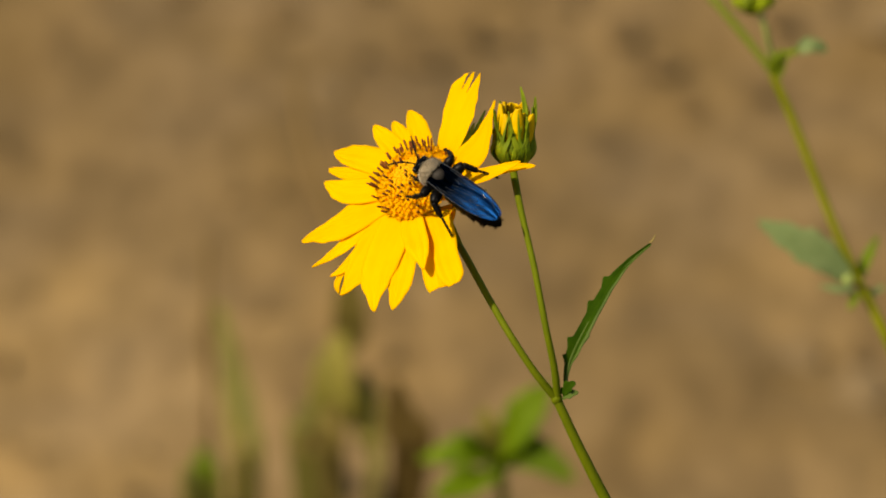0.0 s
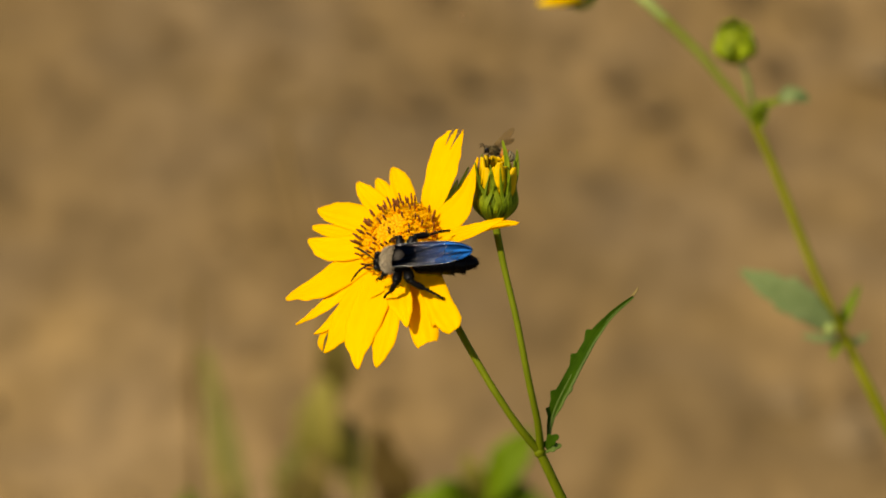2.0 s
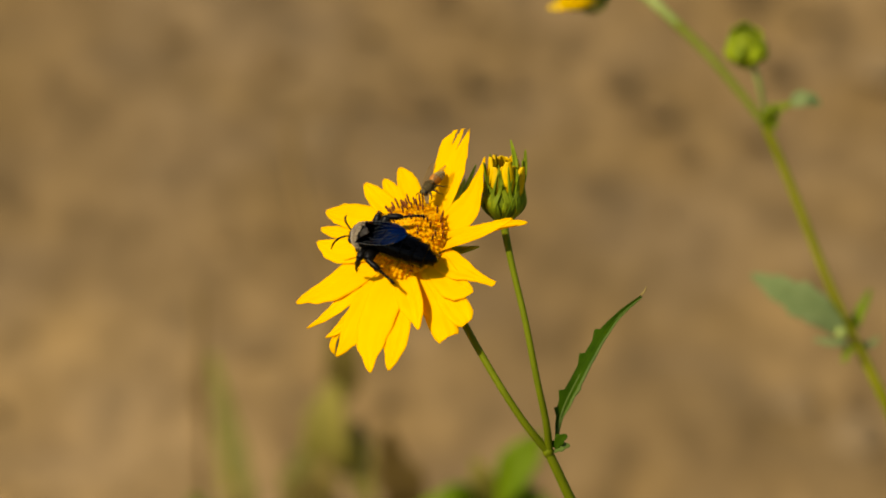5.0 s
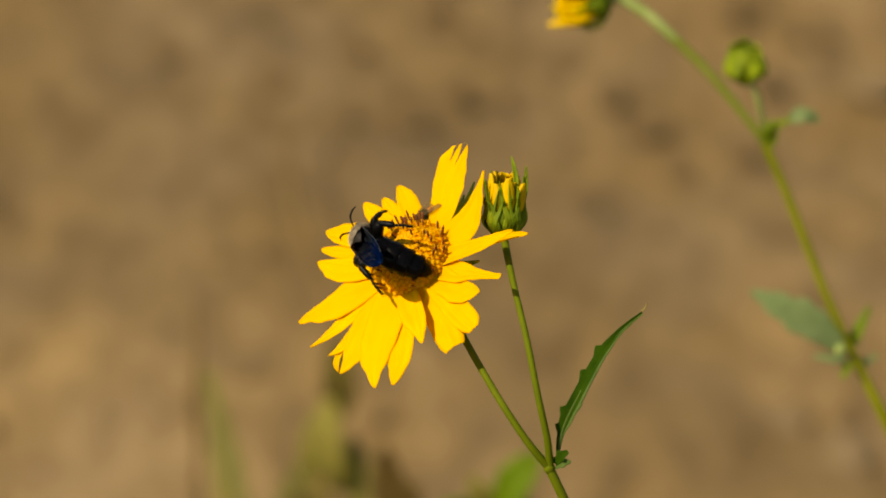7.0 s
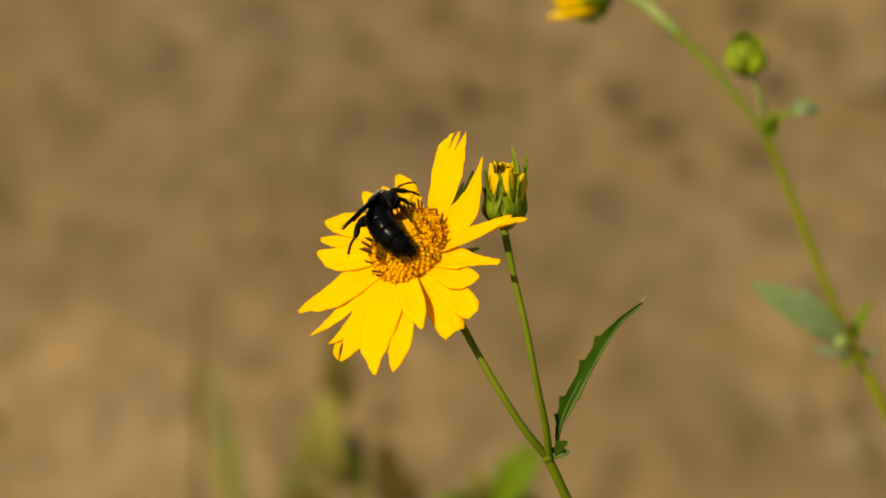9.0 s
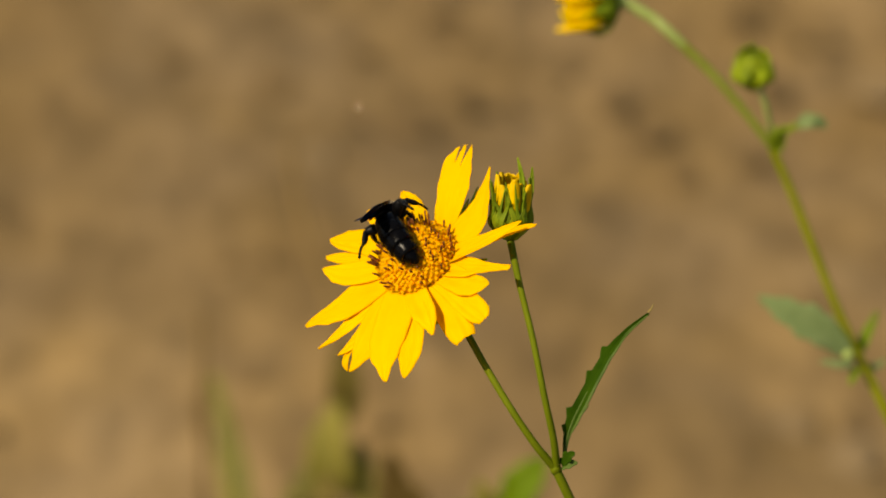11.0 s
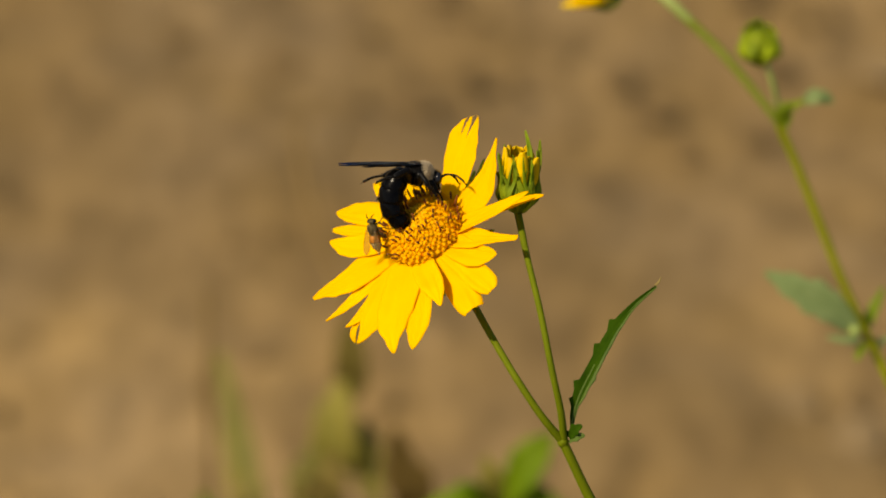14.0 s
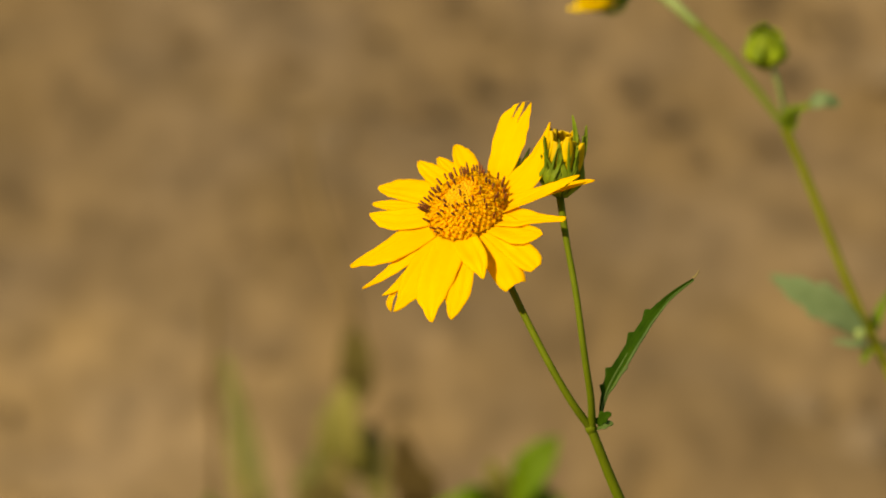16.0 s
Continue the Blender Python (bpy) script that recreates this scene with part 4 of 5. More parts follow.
def build_wing(parent, name, length, wide, side, material, vein, veins=True, bend=0.0, label=""):
    """A wing lying back along -x from its hinge, its hind edge outwards at `side`; a thin sheet with raised veins."""
    bm = bmesh.new()
    n, c = 32, 12
    lead = lambda t: -0.10 * wide * math.sin(t * math.pi)
    chord = lambda t: wide * (0.24 + 0.80 * math.sin(min(1.0, t / 0.66) * math.pi / 2))
    rows = []
    for i in range(n + 1):
        t = math.sin(i / n * math.pi / 2)
        row = []
        for j in range(c + 1):
            front, span = 0.30 * wide - lead(t), chord(t)
            close = max(0.0, 1 - (max(0.0, t - 0.55) / 0.45) ** 2.2) ** 0.55
            y = (front - span * (0.42 + (j / c - 0.42) * max(0.04, close))) * side
            z = 0.9 * noise.noise(Vector((j * 0.8, t * 5, side))) + 0.4 * math.sin(j * 1.3 + t * 3) * t + bend * t * t
            row.append((mm10(-length * t, y, z)))
        rows.append(row)
    top = [[bm.verts.new(p + mm10(0, 0, 0.25)) for p in r] for r in rows]
    low = [[bm.verts.new(p - mm10(0, 0, 0.25)) for p in r] for r in rows]
    for i in range(n):
        for j in range(c):
            bm.faces.new((top[i][j], top[i][j + 1], top[i + 1][j + 1], top[i + 1][j]))
            bm.faces.new((low[i][j], low[i + 1][j], low[i + 1][j + 1], low[i][j + 1]))
        bm.faces.new((top[i][0], top[i + 1][0], low[i + 1][0], low[i][0]))
        bm.faces.new((top[i][c], low[i][c], low[i + 1][c], top[i + 1][c]))
    for j in range(c):
        bm.faces.new((top[n][j], top[n][j + 1], low[n][j + 1], low[n][j]))
        bm.faces.new((top[0][j], low[0][j], low[0][j + 1], top[0][j + 1]))
    wing = part(name, bm, material, parent, label)
    if veins:
        up = mm10(0, 0, 0.5)
        for j, first, end, r in ((0, 0.0, 0.92, 0.9), (2, 0.12, 0.80, 0.6), (4, 0.20, 0.72, 0.6), (6, 0.16, 0.78, 0.5), (8, 0.24, 0.66, 0.5), (10, 0.20, 0.70, 0.5)):
            k = int(n * end * 0.72)
            bm = bmesh.new()
            tube(bm, [rows[int(n * first + (k - n * first) * q / 6)][j] + up for q in range(7)], [r * K, r * K * 0.5], 5, 14)
            part("vein", bm, vein, wing)
        for i, j in ((9, 2), (11, 4), (14, 2), (16, 4), (17, 0), (12, 6), (10, 8), (15, 6), (19, 2), (18, 5)):
            bm = bmesh.new()
            tube(bm, [rows[i][j] + up, rows[i + 2][j + 1] + up, rows[i + 3][j + 2] + up], [0.5 * K, 0.5 * K], 5, 4)
            part("vein", bm, vein, wing)
    return wing


def build_leg(parent, hip, knee, ankle, toe, thick, spiny=True, mats=(None, None)):
    """Thigh, shin and jointed foot; the shin and foot hang from the thigh."""
    rnd = random.Random(int(knee[0] * 7 + toe[1] * 13))
    hip, knee, ankle, toe = (mm10(*p) for p in (hip, knee, ankle, toe))
    m = mats[0] or M_LEG
    bm = bmesh.new()
    tube(bm, [hip, hip.lerp(knee, 0.5) + mm10(0, 0, 2), knee], [thick * 0.7 * K, thick * 1.1 * K, thick * 1.25 * K, thick * 0.8 * K], 9, 12)
    leg = part("leg", bm, m, parent)
    bm = bmesh.new()
    tube(bm, [knee, knee.lerp(ankle, 0.5), ankle], [thick * 0.62 * K, thick * 0.66 * K, thick * 0.72 * K, thick * 0.42 * K], 9, 10)
    if spiny:
        for i in range(50):
            p = hip.lerp(knee, rnd.uniform(0.1, 1.0))
            d = Vector([rnd.uniform(-1, 1) for _ in range(3)]).normalized() * rnd.uniform(1.2, 1.7) * thick * K
            tube(bm, [p, p + d], [0.4 * K, 0.1 * K], 3, 1)
        for i in range(44):
            p = knee.lerp(ankle, rnd.uniform(0.15, 1.0))
            d = Vector([rnd.uniform(-1, 1) for _ in range(3)]).normalized() * rnd.uniform(5, 9) * K + (ankle - knee).normalized() * 4 * K
            tube(bm, [p, p + d], [0.5 * K, 0.12 * K], 4, 1)
    part("shin", bm, m, leg)
    bm = bmesh.new()
    sag = mm10(0, 0, 3)
    pts = [ankle.lerp(toe, i / 5) + sag * math.sin(i / 5 * math.pi) for i in range(6)]
    for a, b in zip(pts, pts[1:]):
        tube(bm, [a, b], [thick * 0.22 * K, thick * 0.34 * K], 7, 2)
        if spiny:
            for s in (-1, 1):
                tube(bm, [b, b + (b - a) * 0.25 + mm10(0, 5 * s, -2)], [0.4 * K, 0.1 * K], 4, 1)
    if spiny:
        tube(bm, [toe, toe + (toe - ankle).normalized() * 6 * K + mm10(0, 0, -3)], [0.6 * K, 0.15 * K], 4, 2)
    part("foot", bm, m, leg)
    return leg


def hairs(bm, centre, size, count, length, seed, zone, mat_index=0):
    """Short hair standing off an ellipsoid where zone(unit vector) allows."""
    rnd = random.Random(seed)
    c = Vector(centre)
    got = 0
    while got < count:
        d = Vector([rnd.gauss(0, 1) for _ in range(3)]).normalized()
        if not zone(d):
            continue
        got += 1
        p = c + Vector([a * b for a, b in zip(d, size)]) * K * 0.97
        e = (d + Vector((-0.5, rnd.uniform(-0.4, 0.4), rnd.uniform(-0.3, 0.3)))).normalized() * length * rnd.uniform(0.6, 1.2) * K
        tube(bm, [p, p + e], [0.45 * K, 0.1 * K], 3, 1, mat_index=mat_index)


wasp = thing("wasp", VIEW @ Matrix.Translation(CEN),
             "large black wasp with a grey furry collar and iridescent blue wings", "wasp")
wasp_parts = {}


def build_wasp():
    bm = bmesh.new()
    ball(bm, mm10(-4, 0, 0), mm10(25, 23, 21), u=22, v=16, rough=0.08)
    ball(bm, mm10(-20, 0, -2), mm10(11, 16, 16), u=16, v=12, rough=0.08)
    hairs(bm, mm10(-4, 0, 0), (25, 23, 21), 420, 5, 2, lambda d: d.x < 0.4)
    body = part("thorax", bm, M_BLACKHAIR, wasp)
    bm = bmesh.new()
    ball(bm, mm10(7, 0, 2.5), mm10(17.5, 23.2, 20.3), u=22, v=16, rough=0.06)
    hairs(bm, mm10(7, 0, 2.5), (17.5, 23.2, 20.3), 1700, 5.0, 3, lambda d: d.x > -0.45 and d.z > -0.35)
    part("collar", bm, M_GREYPILE, body, "grey-beige furry collar")
    bm = bmesh.new()
    ball(bm, mm10(-12, 0, 17), mm10(11, 12, 6), u=16, v=10, rough=0.05)
    part("back_plate", bm, M_BACK, body)
    bm = bmesh.new()
    ball(bm, mm10(30, 0, -3), mm10(10.5, 17, 15.5), u=18, v=14)
    tube(bm, [mm10(18, 0, -1), mm10(26, 0, -2)], [8 * K, 7 * K], 10, 3)
    tube(bm, [mm10(36, 6, -14), mm10(40, 3, -19), mm10(40, -2, -21)], [2.6 * K, 1.6 * K, 0.6 * K], 7, 8)
    tube(bm, [mm10(36, -6, -14), mm10(40, -3, -19), mm10(40, 2, -21)], [2.6 * K, 1.6 * K, 0.6 * K], 7, 8)
    hairs(bm, mm10(30, 0, -3), (10.5, 17, 15.5), 120, 4, 8, lambda d: d.z > -0.2)
    skull = part("head", bm, M_BLACK, wasp)
    for s in (1, -1):
        bm = bmesh.new()
        ball(bm, mm10(32, 13.5 * s, -1), mm10(7, 5.2, 10), Matrix.Rotation(radians(-18 * s), 3, "Z"), 14, 12)
        part("eye", bm, M_EYE, skull)
        bm = bmesh.new()
        pts = [mm10(39, 4 * s, 0), mm10(46, 9 * s, 7), mm10(58, 17 * s, 9), mm10(70, 26 * s, 4), mm10(80, 33 * s, -5)]
        tube(bm, pts, [1.2 * K, 1.5 * K, 1.9 * K, 1.8 * K, 1.1 * K], 8, 26, 0.18)
        part("antenna", bm, M_LEG, skull)
    rings = []
    for i, (ln, w, h) in enumerate(ABDOMEN):
        rings.append(build_segment(wasp, ln, w, h, i == len(ABDOMEN) - 1, i == 0))
    wasp_parts["rings"] = rings
    for s, key in ((1, "left"), (-1, "right")):
        wasp_parts["fore_" + key] = build_wing(wasp, "fore_wing", 146, 37, s, M_WING, M_VEIN, label="iridescent dark blue fore wing")
        wasp_parts["hind_" + key] = build_wing(wasp, "hind_wing", 94, 31, s, M_WING, M_VEIN, label="smoky blue hind wing")
    legs = {}
    for s, key in ((1, "left"), (-1, "right")):
        legs["front_" + key] = build_leg(wasp, (14, 10 * s, -14), (25, 22 * s, -13), (34, 21 * s, -27), (45, 17 * s, -38), 5.4)
        legs["middle_" + key] = build_leg(wasp, (-4, 14 * s, -16), (-6, 43 * s, 1), (10, 52 * s, -17), (26, 54 * s, -34), 7.2)
        legs["hind_" + key] = build_leg(wasp, (-20, 13 * s, -14), (-32, 43 * s, 3), (-54, 52 * s, -12), (-86, 66 * s, -28), 8.4)
    wasp_parts["legs"] = legs


build_wasp()

# ------------------------------------------------------------------ the small bee
bee = thing("bee", VIEW @ Matrix.Translation(CEN), "small honeybee with an orange and dark banded abdomen", "bee")
bee_parts = {}


def build_bee():
    k = 0.88

    def b10(*a):
        return mm10(*a) * k

    bm = bmesh.new()
    ball(bm, b10(0, 0, 0), b10(12, 11, 10), u=16, v=12, rough=0.08)
    hairs(bm, b10(0, 0, 0), tuple(k * c for c in (12, 11, 10)), 320, 3.2, 5, lambda d: True)
    part("thorax", bm, M_BEEDARK, bee)
    bm = bmesh.new()
    ball(bm, b10(15, 0, -2), b10(6, 9, 8), u=14, v=10)
    skull = part("head", bm, M_BEEDARK, bee)
    for s in (1, -1):
        bm = bmesh.new()
        ball(bm, b10(16, 7 * s, -1), b10(4, 2.8, 6), u=10, v=8)
        part("eye", bm, M_EYE, skull)
        bm = bmesh.new()
        tube(bm, [b10(20, 2 * s, 0), b10(26, 5 * s, 6), b10(32, 9 * s, 0)], [0.6 * K, 0.8 * K, 0.7 * K], 6, 10)
        part("antenna", bm, M_LEG, skull)
    bm = bmesh.new()
    prof = [(-9, 3, 0), (-13, 9, 1), (-18, 11.5, 1), (-23, 12, 1), (-27, 11.8, 0), (-29, 11.6, 2), (-33, 11.2, 0), (-35, 10.8, 2), (-39, 9.8, 0), (-41, 9, 2), (-46, 6, 0), (-51, 1, 0)]
    rings = [[bm.verts.new(b10(x, r * math.cos(a), r * 0.92 * math.sin(a) - (x + 9) ** 2 * 0.0035)) for a in (2 * math.pi * q / 16 for q in range(16))] for x, r, _ in prof]
    for (a, b), (_, _, mi) in zip(zip(rings, rings[1:]), prof):
        for q in range(16):
            bm.faces.new((a[q], b[q], b[(q + 1) % 16], a[(q + 1) % 16])).material_index = mi
    bm.faces.new(rings[0])
    bm.faces.new(rings[-1][::-1])
    part("abdomen", bm, [M_BEEDARK, M_BEEORANGE, M_BEEBAND], bee, "orange abdomen with dark and pale bands")
    for s, key in ((1, "left"), (-1, "right")):
        bee_parts[key] = build_wing(bee, "wing", 52 * k, 15 * k, s, M_BEEWING, M_VEIN, veins=False, label="clear brownish wing")
        for hip, knee, ankle, toe in (((6, 5, -7), (12, 13, -10), (16, 14, -17), (20, 12, -23)), ((0, 6, -8), (0, 17, -8), (-4, 20, -18), (-8, 22, -24)),
                                      ((-6, 6, -8), (-14, 15, -6), (-22, 18, -16), (-30, 20, -24))):
            build_leg(bee, *((a * k, b * s * k, c * k) for a, b, c in (hip, knee, ankle, toe)), 1.5, False, (M_BEEDARK, None))


build_bee()


# ------------------------------------------------------------------ what moves
SHOOT_ROWS = (
    (0, 2, -7, -0.37), (0.5, 7, -10, -0.52), (1, 10, -8, -0.04), (1.5, 8, -6, -0.27), (2, 10, -8, -0.07),
    (2.5, 5, -6, 0.09), (3, 4, -9, -0.31), (3.5, 5, -7, -0.47), (4, 1, -1, -0.23), (6.5, 0, -0, 0.01),
    (7, 0, -0, -0), (7.5, -0, 5, 0.28), (8, -0, 3, 0.28), (8.5, -3, -0, -0.04), (9, -6, 2, -0.29)) + (
    (11.5, -2, 9, 0.12), (12, 1, 8, -0.32), (12.5, -2, 14, -0.37), (13, -1, 9, -0.41), (13.5, -3, 8, -0.48),
    (14, -4, 11, -0.02), (14.5, -2, 6, -0.04), (15, -1, 8, 0.11), (15.2, -1, 8, 0.1), (15.3, -1, 8, 0.1),
    (15.4, 16, 27, -2.5), (15.5, 25, 34, -4.63), (15.6, 8, 16, -2.98), (15.7, 2, 1, -0.37), (15.8, 5, 13, -0.67), (16, 18, 33, -3.57))
HEAD_ROWS = (
    (0, -4, 8, -2.8, 0.5, 0), (0.5, -6, 2, -2.1, 0.5, 0), (1, -3, 5, -2.5, 0.5, 0), (1.5, -3, 2, -2.2, 0.5, 0), (2, -2, 2, -2.9, 0.5, 0), (2.5, -3, 3, -2.8, 2.5, 0), (3, -5, -1, -2.1, 2.5, 0),
    (3.5, -5, -1, -1.5, 2.5, 0), (4, -2, -1, -2.3, 2.5, 0), (6.5, 0, 1, 0.1, 0, 0), (7, 0, 0, 0, 0, 0), (7.5, 2, 2, 0, 0, 0), (8, 0, 3, 0.2, 0, 0), (8.5, -2, 1, 1, 0, 0),
    (9, -1, 3, 0.7, -1, 0), (11.5, 1, 1, 0.8, -5.5, 2), (12, 0, -1, 1.1, -5.5, 2), (12.5, 2, 2, 1, -5.5, 2)) + (
    (13, 1, 3, 1.4, -5.5, 2), (13.5, -1, 4, 1.3, -5.5, 2), (14, 0, 4, 1.2, -5.5, 2), (14.5, 0, 2, 1.2, -5.5, 2), (15, 0, 4, 1.8, -5.5, 2), (15.3, 0, 4, 1.8, -5.5, 2), (15.4, 3, 1, 0, -9.5, 5),
    (15.5, 5, 3, -0.4, -9.5, 5), (16, 5, 5, -1, -9.5, 5))


def between(rows, t):
    """Row values at t, by straight lines."""
    for a, b in zip(rows, rows[1:]):
        if t <= b[0]:
            k = max(0.0, (t - a[0]) / (b[0] - a[0]))
            return [x + (y - x) * k for x, y in zip(a[1:], b[1:])]
    return rows[-1][1:]


def shoot_pose(t):
    u, v, a = between(SHOOT_ROWS, t)
    return VIEW @ Matrix.Translation(PIV + mm10(u, v, 0)) @ pose(0, 0, 0, 0, 0, a)


def head_pose(t):
    u, v, a, nod, yaw = between(HEAD_ROWS, t)
    return Matrix.Translation(HEAD_AT + mm10(u, v, 0)) @ pose(0, 0, 0, nod, yaw, a)


PRESSED = {                                          # time, degrees by which a ray is pushed round, how far it is drawn out and sunk
    "upper": ((0, -56, 8, 26), (2.0, -50, 10, 24), (3.0, -22, 30, 4), (4.0, -20, 30, 4), (6.4, 0, 0, 0), (16, 0, 0, 0)),
    "next": ((0, -42, 8, 24), (2.0, -36, 10, 20), (3.0, -18, 24, 2), (4.0, -16, 22, 2), (6.4, 0, 0, 0), (16, 0, 0, 0)),
    "third": ((0, -17, 26, 0), (1.0, -10, 24, 0), (2.0, -7, 22, 0), (3.0, -6, 14, 0), (4.0, -6, 12, 0), (6.4, 0, 0, 0), (16, 0, 0, 0)),
    "lowest": ((0, -12, 10, 0), (2.0, -9, 9, 0), (3.0, -5, 6, 0), (4.0, -4, 6, 0), (6.4, 0, 0, 0), (16, 0, 0, 0))}


def on_flower(t, place, f, up, hold=15.0):
    """The pose of an insect by its place from the disc's centre, carried by the swaying flower until it leaves."""
    s = min(t, hold)
    return shoot_pose(s) @ head_pose(s) @ (Matrix.Translation(mm10(*place)) @ basis(f, up).to_4x4())


def wing_pose(side, hinge, spread, lift, tilt, twist=0.0):
    return (Matrix.Translation(mm10(hinge[0], hinge[1] * side, hinge[2])) @ Matrix.Rotation(radians(lift * side), 4, "X")
            @ Matrix.Rotation(radians(-spread * side), 4, "Z") @ Matrix.Rotation(radians(tilt), 4, "Y")
            @ Matrix.Rotation(radians(twist * side), 4, "X"))


def closed(w):
    """Folded wings lie one over the other, tip on tip."""
    return (w[0] + 4, *w[1:]) if w[0] < 0 else w


# time, place, forwards, up, (bend at the waist, bend of each ring), sideways bend, (spread, lift, tilt) of the left and right wings
WASP = (
    (0, (30, 20, 104), (-0.81, 0.50, -0.31), (-0.15, 0.33, 0.93), (6, 3), 0, (-4, 2, 0), (-4, 2, 0)),
    (0.5, (10, 11, 96), (-0.86, 0.39, -0.33), (-0.20, 0.34, 0.92), (5, 3), 0, (-4, 2, 0), (-4, 2, 0)),
    (1, (12, -2, 104), (-0.94, 0.21, -0.28), (-0.18, 0.40, 0.90), (5, 3), 0, (-4, 2, 0), (-4, 2, 0)),
    (1.5, (2, -21, 106), (-0.98, -0.02, -0.19), (-0.18, 0.44, 0.88), (5, 3), 0, (-4, 2, 1), (-4, 2, 1)),
    (2, (-7, -32, 106), (-0.95, -0.11, -0.29), (-0.32, 0.42, 0.85), (5, 3), 0, (-5, 2, 1), (-5, 2, 1)),
    (2.5, (-16, -37, 102), (-0.93, -0.11, -0.36), (-0.38, 0.42, 0.82), (6, 3), 0, (-5, 2, 2), (-5, 2, 2)),
    (3, (-35, -26, 96), (-0.94, 0.01, -0.34), (-0.30, 0.42, 0.86), (6, 3), 0, (-5, 2, 1), (-5, 2, 1)),
    (3.5, (-33, -29, 96), (-0.91, -0.06, -0.42), (-0.40, 0.44, 0.80), (6, 3), 0, (-5, 2, 8), (-5, 2, 8)),
    (4, (-45, -9, 66), (-0.80, 0.07, -0.60), (-0.49, 0.47, 0.73), (6, 4), 0, (-5, 2, 10), (-5, 2, 10)),
    (6.5, (-90, 20, 38), (-0.50, 0.17, -0.85), (-0.71, 0.25, 0.66), (29, 8), 0, (-5, 2, 10), (-5, 2, 10)),
    (7, (-82, 36, 34), (-0.42, 0.36, -0.83), (-0.68, 0.16, 0.70), (28, 9), 0, (-5, 2, 8), (-5, 2, 8)),
    (7.5, (-65, 41, 0), (-0.02, 0.15, -0.99), (-0.89, 0.45, 0.08), (23, 16), -0, (-5, 2, 5), (-5, 2, 5)),
    (8, (-56, 59, 4), (0.22, 0.38, -0.90), (-0.85, 0.53, 0.01), (36, 11), 1, (-6, 3, -2), (-6, 3, -2)),
    (8.5, (-49, 73, 44), (0.15, 0.59, -0.79), (-0.59, 0.69, 0.41), (54, 13), 0, (-5, 2, 2), (-5, 2, 2)),
    (9, (-49, 75, 4), (0.47, 0.29, -0.83), (-0.67, 0.73, -0.13), (43, 13), 2, (-6, 4, -7), (-6, 4, -7)),
    (11.5, (-50, 80, -14), (0.28, 0.20, -0.94), (-0.64, 0.77, -0.03), (35, 10), 1, (-4, 34, 0), (-4, 14, 0)),
    (12, (-50, 79, -14), (0.36, 0.21, -0.91), (-0.66, 0.75, -0.08), (37, 10), 1, (0, 75, 0), (0, 25, 0)),
    (12.5, (-29, 88, -14), (0.69, 0.12, -0.71), (-0.46, 0.83, -0.31), (40, 14), 2, (6, 40, -2), (6, 14, -2)),
    (13, (-15, 95, 4), (0.92, -0.11, -0.37), (0.06, 0.98, -0.16), (48, 18), 5, (-5, 4, -17), (-5, 4, -17)),
    (13.5, (-14, 91, -4), (0.90, -0.17, -0.41), (0.10, 0.98, -0.18), (47, 18), 6, (-7, 4, -9), (-7, 4, -9)),
    (14, (-8, 96, 40), (0.97, -0.16, -0.17), (0.18, 0.98, 0.10), (51, 22), -2, (-6, 4, -9), (-6, 4, -9)),
    (14.5, (6, 97, 44), (0.96, -0.25, -0.10), (0.26, 0.95, 0.17), (44, 21), -3, (-6, 4, -4), (-6, 4, -4)),
    (14.8, (-20, 98, -14), (0.66, 0.20, -0.70), (-0.20, 0.92, 0.30), (45, 14), 1, (8, 4, 3), (8, 4, 3)),
    (14.9, (-36, 108, -16), (0.25, 0.38, -0.88), (-0.22, 0.88, 0.42), (20, 14), 0, (22, 8, 2), (22, 8, 2)),
    (15, (-44, 108, -60), (-0.15, 0.20, -0.97), (-0.22, 0.95, 0.22), (20, 10), 0, (48, 56, 0, 18), (52, 64, 0, 18)),
    (15.1, (-75, 94, -60), (-0.40, 0.07, -0.91), (-0.09, 0.99, 0.12), (2, 10), -1, (49, 36, -1), (47, 82, 1)),
    (15.2, (-117, 68, -24), (-0.79, -0.60, 0.11), (-0.23, 0.46, 0.86), (43, 8), -6, (99, 81, 0), (45, 81, 0)),
    (15.25, (-150, 74, -45), (-0.94, -0.10, 0.0), (-0.05, 0.75, 0.70), (10, 5), -2, (120, 26, 0), (58, 60, 0)),
    (15.3, (-203, 76, -60), (-0.98, 0.15, -0.09), (0.08, 0.81, 0.59), (-14, 4), 0, (140, -26, 0), (69, 40, 0)),
    (15.4, (-714, 244, -40), (-0.98, 0.14, 0.05), (0.08, 0.85, 0.50), (14, 8), 0, (28, 34, 0), (24, 44, 0)),
    (15.6, (-1500, 420, 50), (-0.98, 0.12, 0.05), (0.00, 0.85, 0.50), (-5, 2), 0, (118, -12, 0), (78, 30, 0)),
    (16.0, (-3300, 900, 200), (-0.98, 0.12, 0.05), (0.00, 0.85, 0.50), (-5, 2), 0, (90, 40, 0), (90, 40, 0)),
)
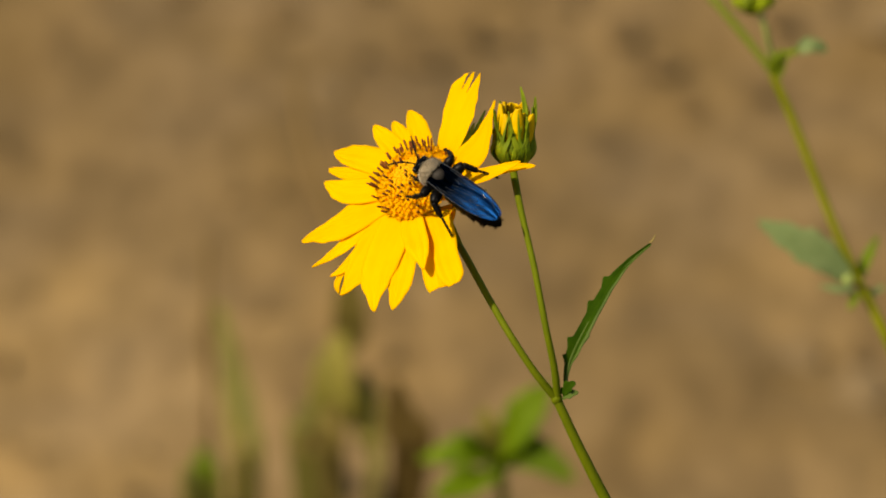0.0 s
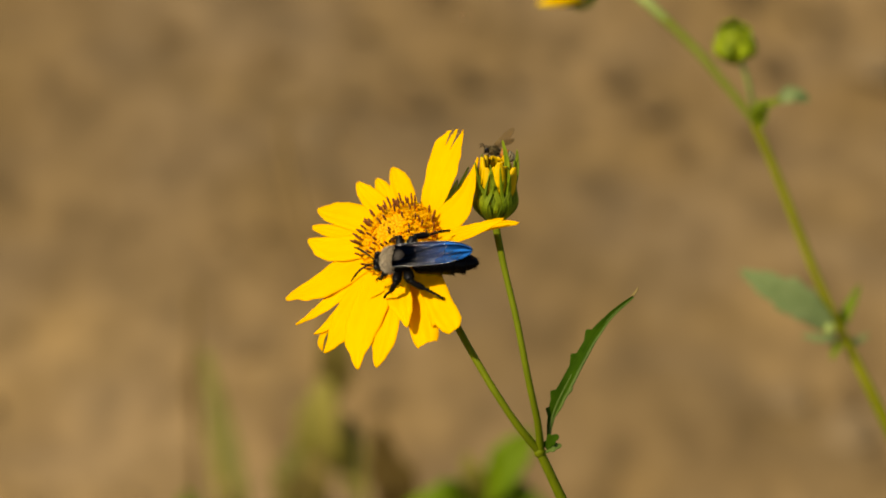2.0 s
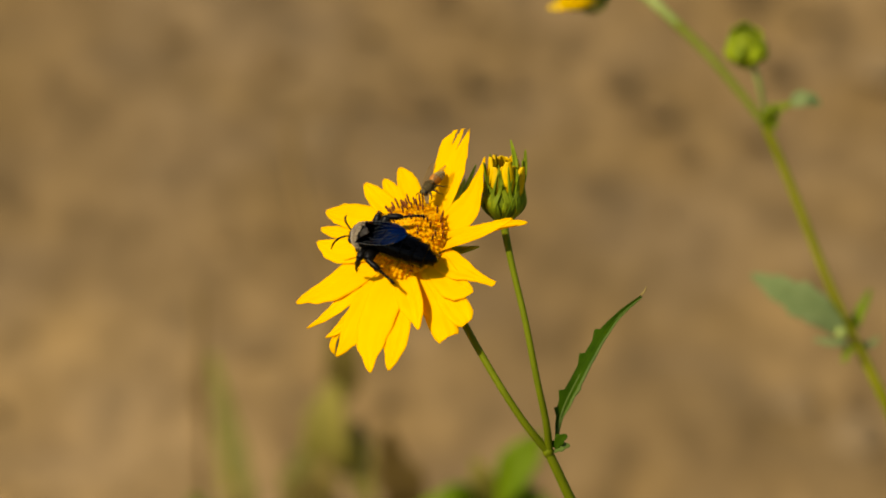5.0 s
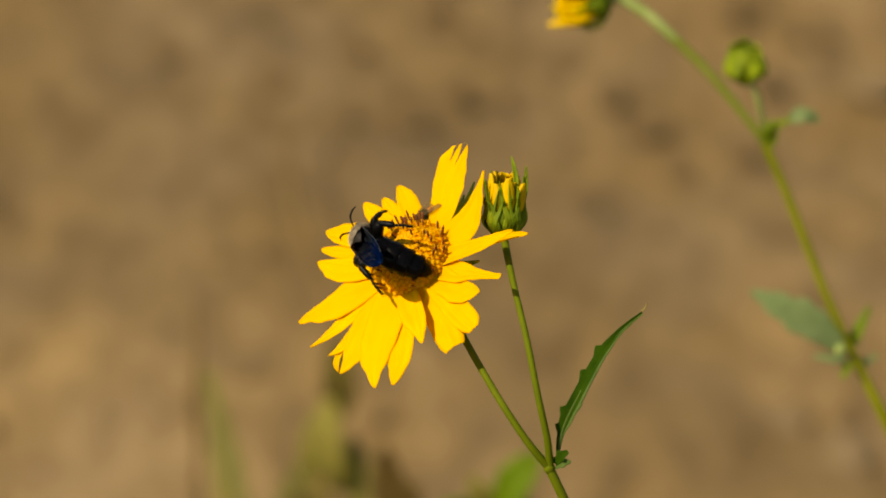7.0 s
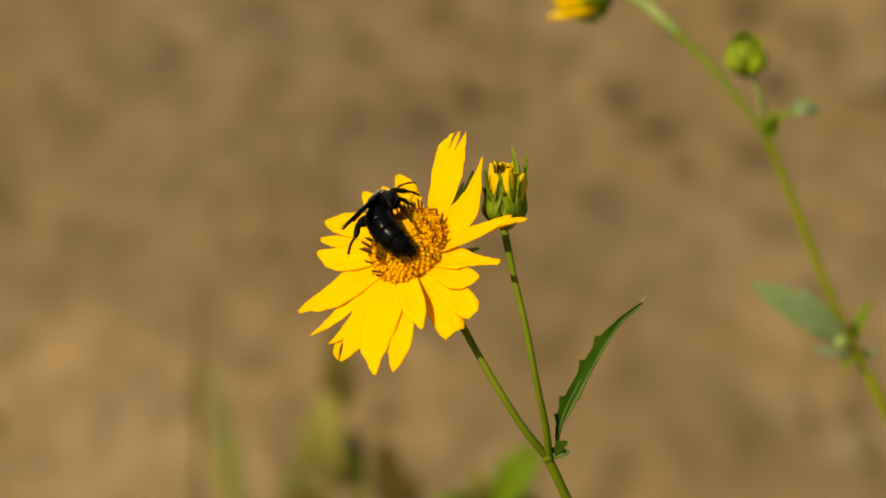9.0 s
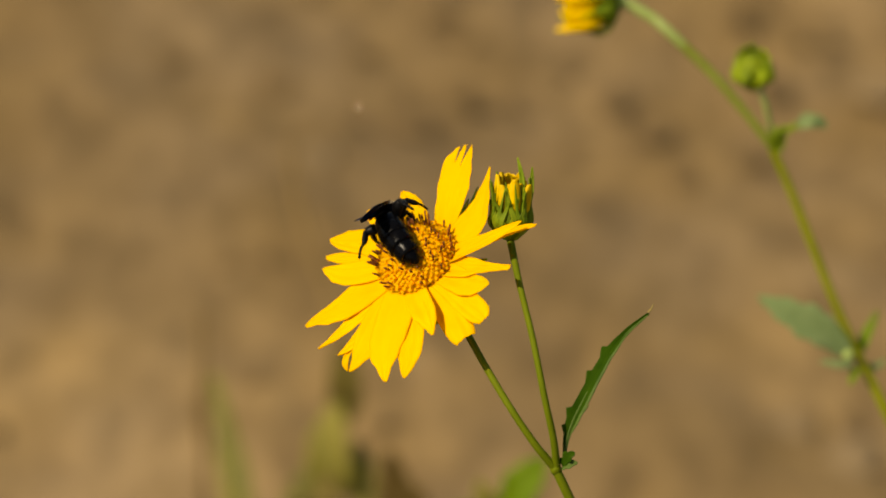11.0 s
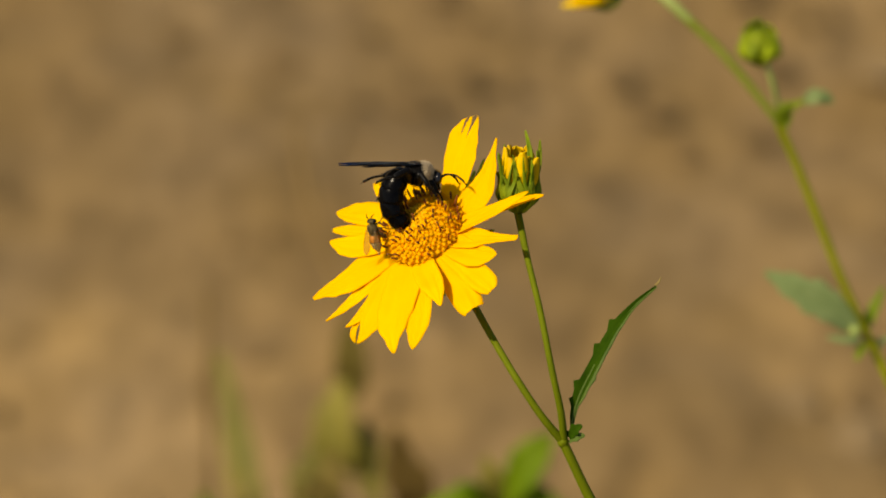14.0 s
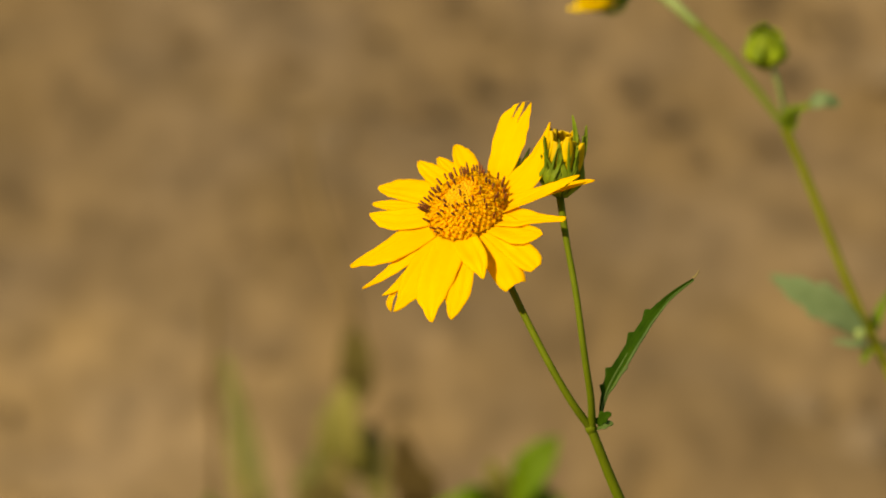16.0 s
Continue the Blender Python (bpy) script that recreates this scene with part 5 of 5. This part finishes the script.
# time, place from the disc's centre, forwards, up, wings' (spread, lift)
BEE = (
    (0.0, (-2600, 60, 100), (0.9, -0.1, 0), (-0.2, 0.8, 0.5), 80, 30),
    (0.5, (-1500, 0, 100), (0.9, -0.1, 0), (-0.2, 0.8, 0.5), 95, -10),
    (0.8, (-1000, -90, 100), (0.9, -0.1, 0), (-0.2, 0.8, 0.5), 80, 30),
    (0.9, (-585, -142, 100), (0.9, 0.1, 0), (-0.2, 0.8, 0.5), 95, -10),
    (1.0, (-84, -222, 60), (0.35, 0.9, 0.1), (-0.4, 0.5, 0.7), 80, 40),
    (1.2, (-20, -40, 110), (0.3, 0.9, -0.2), (-0.1, 0.4, 0.9), 95, -10),
    (1.5, (44, 110, 70), (0.05, 0.75, -0.6), (0.0, 0.6, 0.75), 88, 10),
    (1.8, (108, -4, 70), (-0.8, 0.3, -0.2), (0.1, 0.7, 0.7), 20, 10),
    (2.0, (157, 170, -40), (-0.95, 0.22, 0.1), (0.2, 0.9, 0.35), 60, 50),
    (2.2, (166, 205, -40), (-0.85, 0.35, 0.1), (0.4, 0.85, 0.3), 80, 35),
    (2.5, (164, 166, 100), (-0.94, 0.20, 0.1), (0.28, 0.9, 0.35), 40, 35),
    (3.0, (128, 158, -70), (0.75, -0.3, 0.3), (0.2, 0.85, 0.4), 14, 10),
    (3.5, (120, 142, -70), (-0.75, -0.5, -0.2), (-0.4, 0.8, 0.4), 14, 8),
    (3.8, (72, 172, -40), (-0.5, 0.8, 0.1), (-0.5, 0.3, 0.8), 14, 8),
    (4.0, (70, 190, -40), (-0.8, 0.45, 0.2), (0.3, 0.8, 0.4), 40, 25),
    (4.2, (56, 162, -10), (-0.3, 0.2, 0.9), (-0.2, 0.95, 0.1), 30, 30),
    (5.0, (30, 100, 5), (-0.5, -0.6, 0.4), (-0.4, 0.6, 0.6), 14, 8),
    (6.3, (24, 76, -34), (-0.88, -0.42, 0.15), (-0.30, 0.65, 0.7), 6, 4),
    (7.5, (22, 76, -34), (-0.90, -0.40, 0.15), (-0.30, 0.65, 0.7), 6, 4),
    (7.7, (30, 240, -80), (-0.1, 0.95, -0.2), (0, 0.3, 0.9), 85, 20),
    (7.9, (60, 520, -300), (0.0, 0.95, -0.2), (0, 0.3, 0.9), 85, 30),
    (8.5, (-900, 900, -500), (-0.9, 0.3, -0.2), (0, 0.6, 0.8), 85, 30),
    (10.5, (-1800, 500, -300), (-0.2, -0.9, 0.2), (-0.5, 0.6, 0.8), 85, 30),
    (13.0, (-1300, 120, 60), (0.95, 0.05, 0), (0, 0.8, 0.6), 85, 30),
    (13.5, (-1050, 60, 60), (0.95, -0.1, 0), (0, 0.8, 0.6), 85, -10),
    (13.7, (-98, -5, 26), (0.85, -0.35, -0.3), (0.0, 0.75, 0.7), 35, 12),
    (14.0, (-92, 3, 24), (-0.15, 0.85, 0.35), (-0.5, 0.3, 0.8), 14, 6),
    (14.3, (-106, -8, 22), (0.45, 0.55, 0.6), (-0.4, 0.8, 0.3), 14, 6),
    (14.5, (-98, -16, 22), (0.45, -0.3, 0.85), (-0.2, 0.9, 0.35), 12, 6),
    (14.8, (-104, -34, 22), (-0.35, -0.75, 0.5), (-0.5, 0.35, 0.75), 10, 6),
    (15.0, (-101, -26, 22), (-0.5, -0.8, 0.15), (-0.5, 0.35, 0.75), 10, 6),
    (15.1, (-99, -26, 22), (-0.78, -0.55, 0.2), (-0.3, 0.6, 0.7), 14, 8),
    (15.2, (-112, -30, 30), (-0.05, -0.95, 0.2), (-0.2, 0.2, 0.9), 80, 15),
    (15.3, (-235, -98, 60), (-0.85, 0.45, 0.2), (0.3, 0.75, 0.6), 85, 45),
    (15.4, (-980, -210, 120), (-0.95, 0.2, 0.1), (0.1, 0.85, 0.5), 85, 10),
    (15.6, (-1900, -260, 200), (-0.95, 0.2, 0.1), (0.1, 0.85, 0.5), 85, 40),
    (16.0, (-3200, -100, 300), (-0.95, 0.2, 0.1), (0.1, 0.85, 0.5), 85, 10),
)


def motions():
    walk(shoot, [(r[0], shoot_pose(r[0])) for r in SHOOT_ROWS])
    walk(head, [(r[0], head_pose(r[0])) for r in HEAD_ROWS])
    for key, ray_ in pressed.items():
        root, out = Vector(ray_["root"]), Vector(ray_["reach"])
        walk(ray_, [(t, Matrix.Translation(root) @ Matrix.Rotation(radians(a), 4, FACE) @ Matrix.Translation(out * slide * K - FACE * sink * K - root))
                    for t, a, slide, sink in PRESSED[key]])
    walk(wasp, [(r[0], on_flower(r[0], r[1], r[2], r[3], 15.1)) for r in WASP])
    for i, ring in enumerate(wasp_parts["rings"]):
        rows = []
        for r in WASP:
            m = Matrix.Translation(WAIST)
            for j in range(i + 1):
                m = m @ Matrix.Rotation(radians(-r[4][1 if j else 0]), 4, "Y") @ Matrix.Rotation(radians(r[5]), 4, "Z")
                if j < i:
                    m = m @ Matrix.Translation(mm10(-ABDOMEN[j][0], 0, 0))
            rows.append((r[0], m))
        walk(ring, rows)
    for key, side, col in (("left", 1, 6), ("right", -1, 7)):
        walk(wasp_parts["fore_" + key], [(r[0], wing_pose(side, (-2, 10, 17 + (3 if side > 0 else 0)), *closed(r[col]))) for r in WASP])
        walk(wasp_parts["hind_" + key], [(r[0], wing_pose(side, (-12, 9, 14 + (3 if side > 0 else 0)), closed(r[col])[0] + 1, r[col][1], r[col][2] - 1)) for r in WASP])
    walk(bee, [(r[0], on_flower(r[0], r[1], r[2], r[3], 15.1)) for r in BEE])
    for key, side in (("left", 1), ("right", -1)):
        walk(bee_parts[key], [(r[0], wing_pose(side, (0, 6, 8), r[4], r[5], 8)) for r in BEE])


motions()
